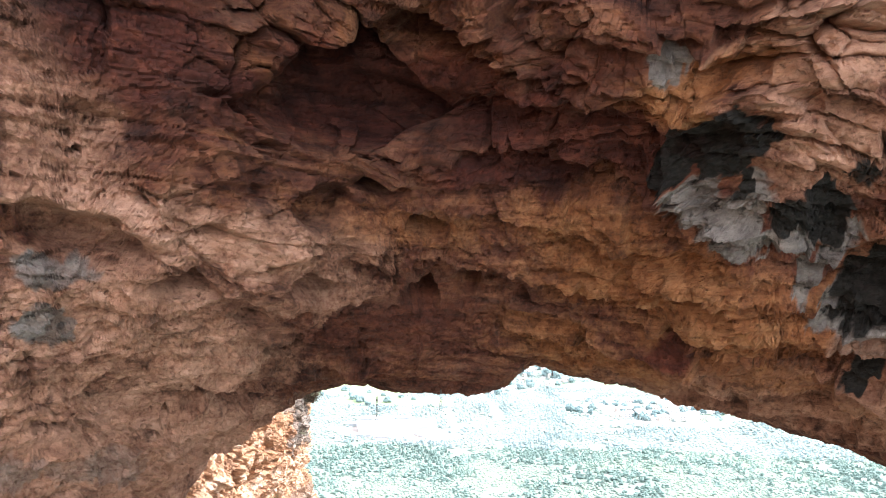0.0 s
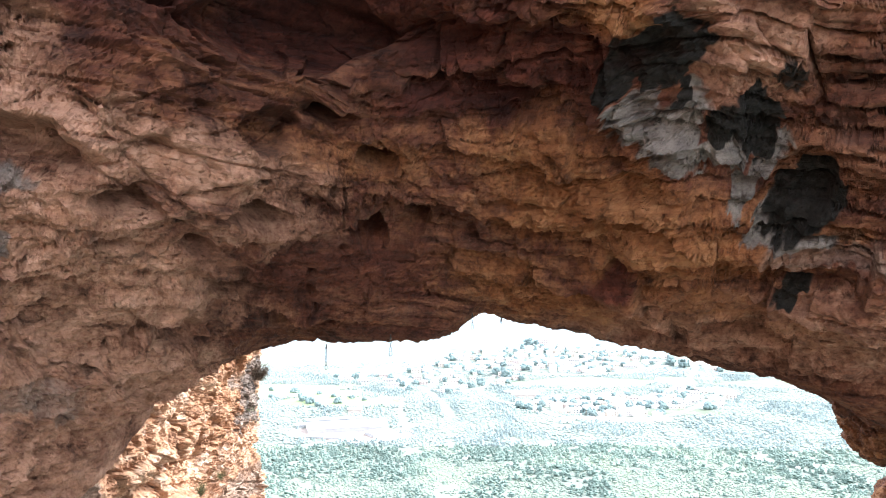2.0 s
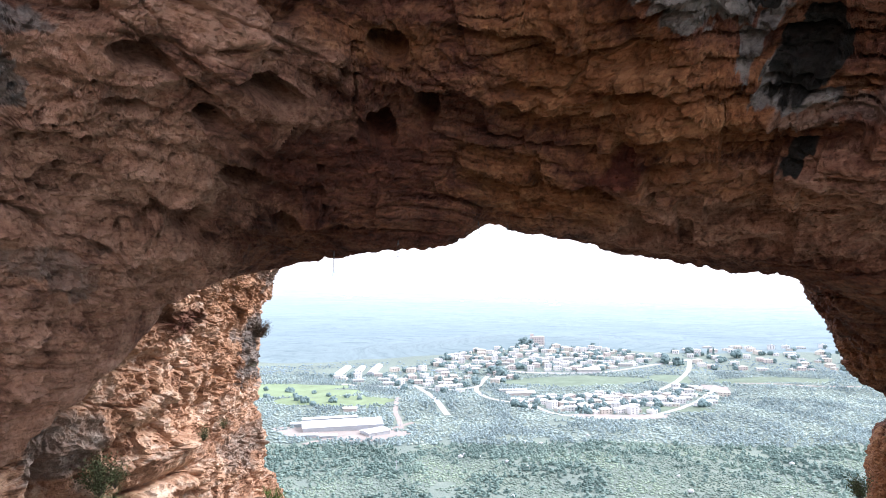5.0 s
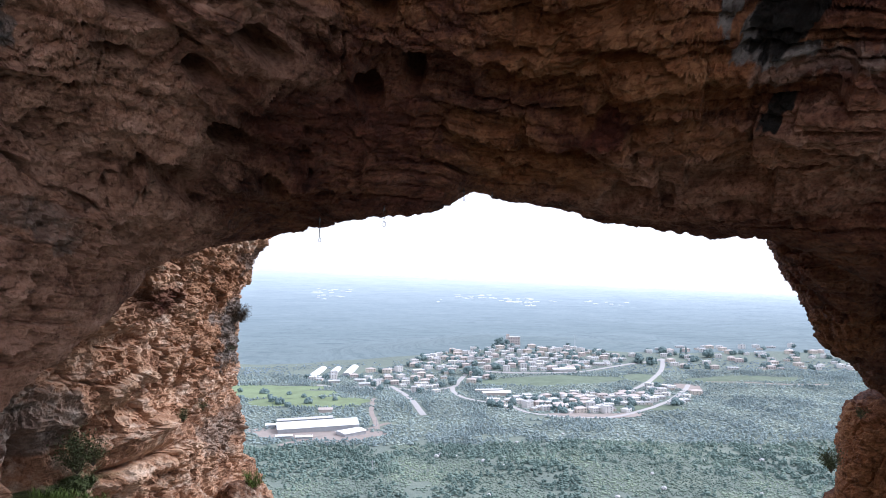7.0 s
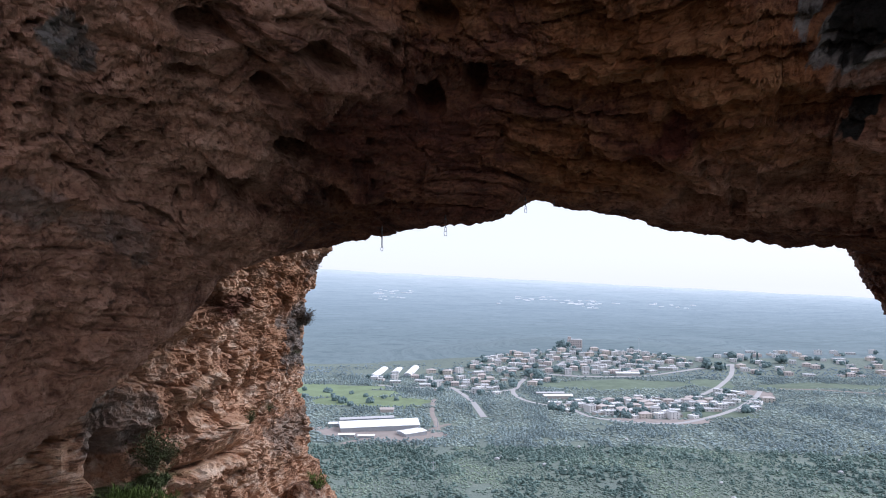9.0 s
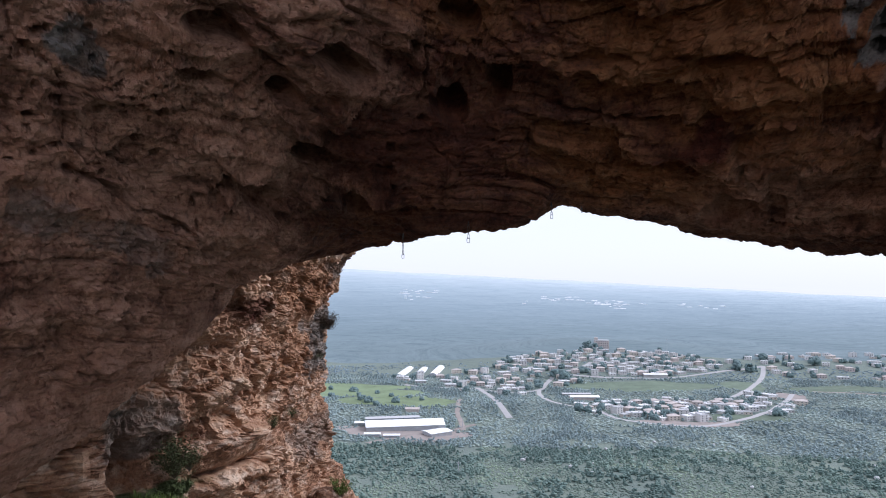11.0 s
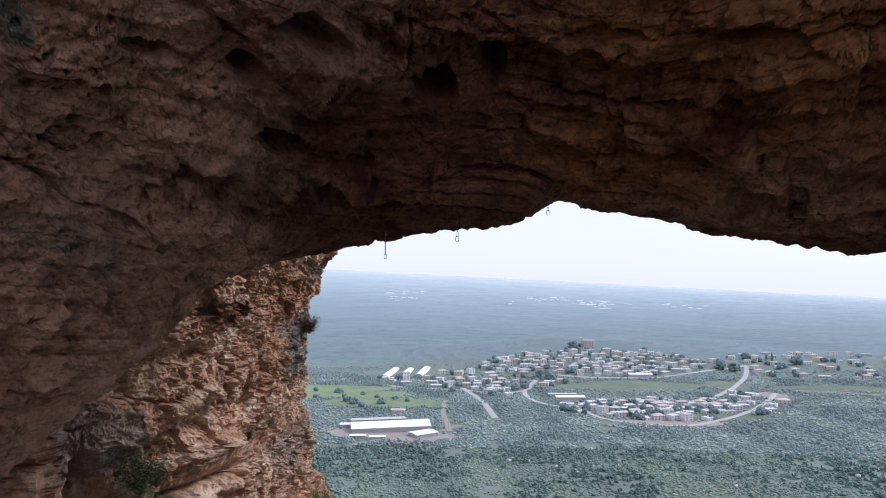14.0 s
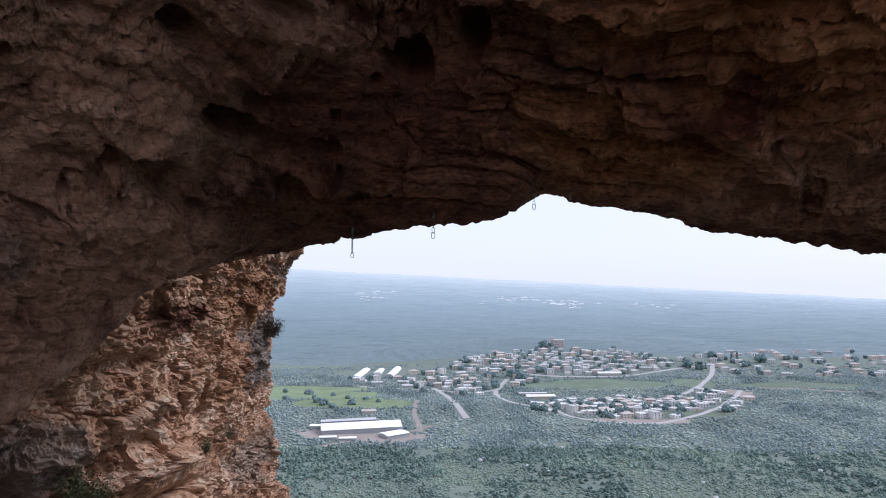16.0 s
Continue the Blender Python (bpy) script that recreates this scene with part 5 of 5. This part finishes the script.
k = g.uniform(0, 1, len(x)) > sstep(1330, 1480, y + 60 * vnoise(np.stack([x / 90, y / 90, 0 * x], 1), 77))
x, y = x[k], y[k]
lobes("woods", x, y, g.uniform(2.6, 5.0, len(x)), g.uniform(0.8, 1.7, len(x)), 1, FARWOODS, 33, "woodland beyond the village, paled by haze in its colour", OCTA_V, OCTA_F)


def tree(x, y, high, wide, slim, seed):
    """A single tree: tapered trunk and a crown of clumps."""
    g = np.random.default_rng(seed)
    ob = new("tree")
    ob.location = (x, y, float(land(np.array([x]), np.array([y]))[0]))
    bm = bmesh.new()
    bmesh.ops.create_cone(bm, cap_ends=True, segments=7, radius1=0.35, radius2=0.12, depth=high * 0.7, matrix=Matrix.Translation((0, 0, high * 0.35 - 0.5)))
    part("trunk", bm, BARK, ob)
    n = 26
    t = g.uniform(0.12, 1, n)
    rad = wide * (np.sin(np.clip(t, 0, 1) * math.pi * 0.9) ** 0.7 if not slim else (1.05 - t) ** 0.7) * 0.55
    a = g.uniform(0, 2 * math.pi, n)
    cr = clumps("crown", rad * np.cos(a), rad * np.sin(a), t * high, wide * g.uniform(0.22, 0.42, n), wide * g.uniform(0.25, 0.45, n) * (1.8 if slim else 1), CROWN, ICO_V, ICO_F, seed)
    cr.parent = ob
    return tagged(ob, "slender dark cypress in the village" if slim else "dark green round-crowned tree in the village", "tree", "village trees")


for i, (tx, ty, th, tw, slim) in enumerate(((190, 1530, 20, 11, False), (203, 1528, 17, 8, False), (182, 1535, 18, 9, False), (240, 1480, 12, 4, True), (262, 1475, 13, 4, True), (95, 1290, 12, 12, False), (112, 1275, 13, 14, False),
                                           (60, 1205, 10, 11, False), (470, 1400, 15, 12, False), (490, 1385, 16, 12, False), (478, 1420, 14, 10, False), (506, 1395, 12, 4, True), (590, 1470, 17, 4, True), (604, 1475, 18, 4, True), (560, 1500, 12, 12, False),
                                           (640, 1440, 14, 14, False), (-205, 985, 11, 14, False), (-165, 990, 10, 12, False), (-220, 1000, 10, 12, False), (-255, 1100, 8, 14, False), (10, 1225, 14, 4, True), (195, 1345, 10, 9, False), (150, 1320, 9, 10, False), (320, 1345, 10, 10, False),
                                           (-180, 1040, 7, 8, False), (-150, 1030, 6, 8, False), (-235, 1050, 7, 9, False), (-128, 1012, 6, 7, False), (-210, 1075, 7, 8, False), (-275, 1030, 8, 10, False), (-300, 1120, 8, 9, False), (-190, 965, 8, 9, False))):
    small = 0.65 if tx < -100 else 1.0       # the meadow holds bushes more than trees
    tree(tx, ty, th * small, tw * small, slim, 400 + i)
for i in range(230):
    q = placed[int(rng.integers(len(placed)))]
    a = rng.uniform(0, 2 * math.pi)
    tree(q[0] + math.cos(a) * q[2] * 0.85, q[1] + math.sin(a) * q[2] * 0.85, rng.uniform(5, 9), rng.uniform(5, 9), False, 500 + i)

# ---------------------------------------------------------------- chains under the arch
def link_bm(long, wide, wire, turn):
    """One oval chain link, hanging in the xz plane and turned about z."""
    bm = bmesh.new()
    rings = []
    n, k = 16, 6
    for i in range(n):
        a = 2 * math.pi * i / n
        cx, cz = math.cos(a) * wide / 2, math.sin(a) * wide / 2 + (1 if math.sin(a) >= 0 else -1) * (long - wide) / 2
        out = Vector((math.cos(a), 0, math.sin(a)))
        ring = []
        for j in range(k):
            b = 2 * math.pi * j / k
            ring.append(bm.verts.new(Vector((cx, 0, cz)) + out * (wire * math.cos(b)) + Vector((0, wire * math.sin(b), 0))))
        rings.append(ring)
    for i in range(n):
        for j in range(k):
            bm.faces.new((rings[i][j], rings[(i + 1) % n][j], rings[(i + 1) % n][(j + 1) % k], rings[i][(j + 1) % k]))
    bmesh.ops.rotate(bm, verts=bm.verts, matrix=Matrix.Rotation(radians(turn), 3, "Z"))
    bmesh.ops.recalc_face_normals(bm, faces=bm.faces)
    for f in bm.faces:
        f.smooth = True
    return bm


def chain(x, y, top, bottom, long, wide, ring, label):
    """A hanging chain: hanger plate, bolt, links turned by quarter turns, and a larger ring at the end."""
    ob = new("hanging_chain")
    ob.location = (x, y, top)
    bm = bmesh.new()
    box(bm, -0.03, -0.012, -0.02, 0.03, 0.012, 0.07)
    bmesh.ops.bevel(bm, geom=bm.edges[:], offset=0.006, segments=1)
    part("hanger", bm, STEEL, ob)
    bm = bmesh.new()
    bmesh.ops.create_cone(bm, cap_ends=True, segments=6, radius1=0.025, radius2=0.02, depth=0.12, matrix=Matrix.Translation((0, 0, 0.10)))
    part("bolt", bm, STEEL, ob)
    z = -0.01
    i = 0
    while z - long > bottom - top + ring * 0.7:
        me = part("link", link_bm(long, wide * 0.85, 0.007, 90 * (i % 2)), STEEL, ob)
        me.location = (0, 0, z - long / 2 + 0.01)
        z -= long - 0.03
        i += 1
    end = part("end_ring", link_bm(ring * 0.9, ring * 0.5, 0.008, 0), STEEL, ob)
    end.location = (0, 0, z - ring / 2 + 0.02)
    return tagged(ob, label, "chain", "climbing chains")


chain(-3.94, 25.6, 1.86, 1.05, 0.085, 0.05, 0.17, "dark steel climbing chain hanging from the arch's edge")
chain(-1.58, 25.3, 2.24, 1.58, 0.17, 0.085, 0.2, "dark steel climbing chain with long links at the arch's edge")
chain(1.36, 26.0, 2.98, 2.46, 0.12, 0.07, 0.18, "short dark steel climbing chain at the arch's edge")
chain(2.42, 26.0, 2.85, 2.72, 0.09, 0.05, 0.1, "very short dark steel climbing chain at the arch's edge")


# ---------------------------------------------------------------- boulders
def boulder(at, size, flat, mat, label, seed, detail=3):
    """A weathered block: a ball cut by tilted planes and roughened."""
    bm = bmesh.new()
    bmesh.ops.create_icosphere(bm, subdivisions=detail, radius=1.0)
    v = np.array([q.co[:] for q in bm.verts])
    f, _ = facets(v + 10.0 * seed, 0.8, seed, 0.1)
    v = v * (1 + 0.22 * f + 0.10 * fbm(v * 2.2 + seed, 3, seed))[:, None] * (size, size * 0.9, size * flat)
    for q, c in zip(bm.verts, v):
        q.co = c
    ob = new("boulder")
    ob.location = at
    part("stone", bm, mat, ob)
    return tagged(ob, label, "boulder", "boulders")


boulder((-12.3, 46.2, -14.9), 1.55, 0.9, ROCK_OUT, "pale weathered boulder at the foot of the cliff", 3, 5)
boulder((-11.2, 46.9, -15.6), 1.1, 0.8, ROCK_OUT, "pale weathered boulder at the foot of the cliff", 4, 5)
rr = np.random.default_rng(71)
for i in range(26):
    by = rr.uniform(480, 800)
    bx = by * rr.uniform(0.02, 0.55)
    boulder((bx, by, float(land(np.array([bx]), np.array([by]))[0]) + 1.6), rr.uniform(1.0, 2.6), 0.7, ROOFS[1], "pale limestone outcrop among the scrub", 20 + i)


# ---------------------------------------------------------------- plants on the rock
def leafy(name, at, size, high, count, mat, label, category, seed, droop=0.0, blade=False):
    """A shrub or tuft: thin bent stems and many small leaves."""
    g = np.random.default_rng(seed)
    ob = new(name)
    ob.location = at
    sv, sf, lv, lf = [], [], [], []
    for s in range(max(5, count // 40)):
        a, b = g.uniform(0, 2 * math.pi), g.uniform(0.2, 1.0)
        tip = np.array((math.cos(a) * size * b, math.sin(a) * size * b, high * g.uniform(0.5, 1.0) - droop * b))
        for k in range(4):
            p, q = tip * (k / 4) ** 1.2, tip * ((k + 1) / 4) ** 1.2
            w = 0.018 * size * (1.2 - k / 4)
            n = len(sv)
            sv += [p + (w, 0, 0), p + (-w * 0.5, w * 0.9, 0), p + (-w * 0.5, -w * 0.9, 0), q + (w * 0.7, 0, 0), q + (-w * 0.35, w * 0.6, 0), q + (-w * 0.35, -w * 0.6, 0)]
            sf += [(n, n + 1, n + 4, n + 3), (n + 1, n + 2, n + 5, n + 4), (n + 2, n, n + 3, n + 5)]
        for _ in range(40):
            t = g.uniform(0.3, 1.08)
            c = tip * t + g.normal(0, 0.17 * size, 3) * (0.4 if blade else 1)
            d = g.normal(0, 1, 3) + (0, 0, 2.5 if blade else 0.3)
            d /= np.linalg.norm(d)
            e = np.cross(d, g.normal(0, 1, 3))
            e /= np.linalg.norm(e)
            long = size * g.uniform(0.06, 0.13) * (2.2 if blade else 1)
            wide = long * (0.10 if blade else 0.42)
            n = len(lv)
            lv += [c, c + d * long * 0.5 + e * wide, c + d * long, c + d * long * 0.5 - e * wide]
            lf += [(n, n + 1, n + 2, n + 3)]
    mesh_object("branchwork", [tuple(v) for v in sv], sf, BARK, parent=ob)
    mesh_object("foliage", [tuple(v) for v in lv], lf, mat, parent=ob)
    return tagged(ob, label, category, "cliff plants")


leafy("shrub", (-16.6, 34.0, -9.5), 1.0, 1.9, 1900, SHRUB, "grey-green shrub growing beside the little cave", "shrub", 1)
leafy("shrub", (-16.3, 34.9, -9.4), 0.7, 1.3, 900, SHRUB, "grey-green shrub growing beside the little cave", "shrub", 2)
leafy("dry_bush", (-13.95, 52.3, -3.4), 0.75, 1.5, 2600, DRY, "dry brown bush on the cliff's edge", "shrub", 3, 0.3)
leafy("shrub", (-14.4, 41.7, -8.7), 0.45, 0.8, 1200, SHRUB, "small green shrub on a cliff ledge", "shrub", 4)
leafy("shrub", (-14.0, 44.1, -8.5), 0.4, 0.7, 800, SHRUB, "small green shrub on a cliff ledge", "shrub", 5)
leafy("shrub", (-13.9, 50.0, -5.4), 0.4, 0.5, 240, SHRUB, "small green shrub on a cliff ledge", "shrub", 6)
leafy("dry_bush", (-12.6, 50.3, 0.9), 0.4, 0.4, 240, DRY, "dry brown bush under the overhang", "shrub", 7)
leafy("grass_tuft", (-16.6, 31.6, -10.6), 1.3, 0.8, 1400, GRASS, "bright green grass before the little cave", "grass", 8, blade=True)
leafy("grass_tuft", (-15.4, 32.6, -10.9), 1.0, 0.7, 900, GRASS, "bright green grass before the little cave", "grass", 9, blade=True)
leafy("grass_tuft", (-11.3, 46.3, -14.2), 0.9, 1.2, 900, GRASS, "bright green grass on the cliff ledge", "grass", 10, blade=True)
leafy("shrub", (22.7, 38.0, -11.0), 0.7, 1.3, 1800, SHRUB, "green shrub clinging to the arch's leg", "shrub", 12)
leafy("shrub", (24.0, 37.3, -7.9), 0.45, 0.7, 700, SHRUB, "green shrub clinging to the arch's leg", "shrub", 13)
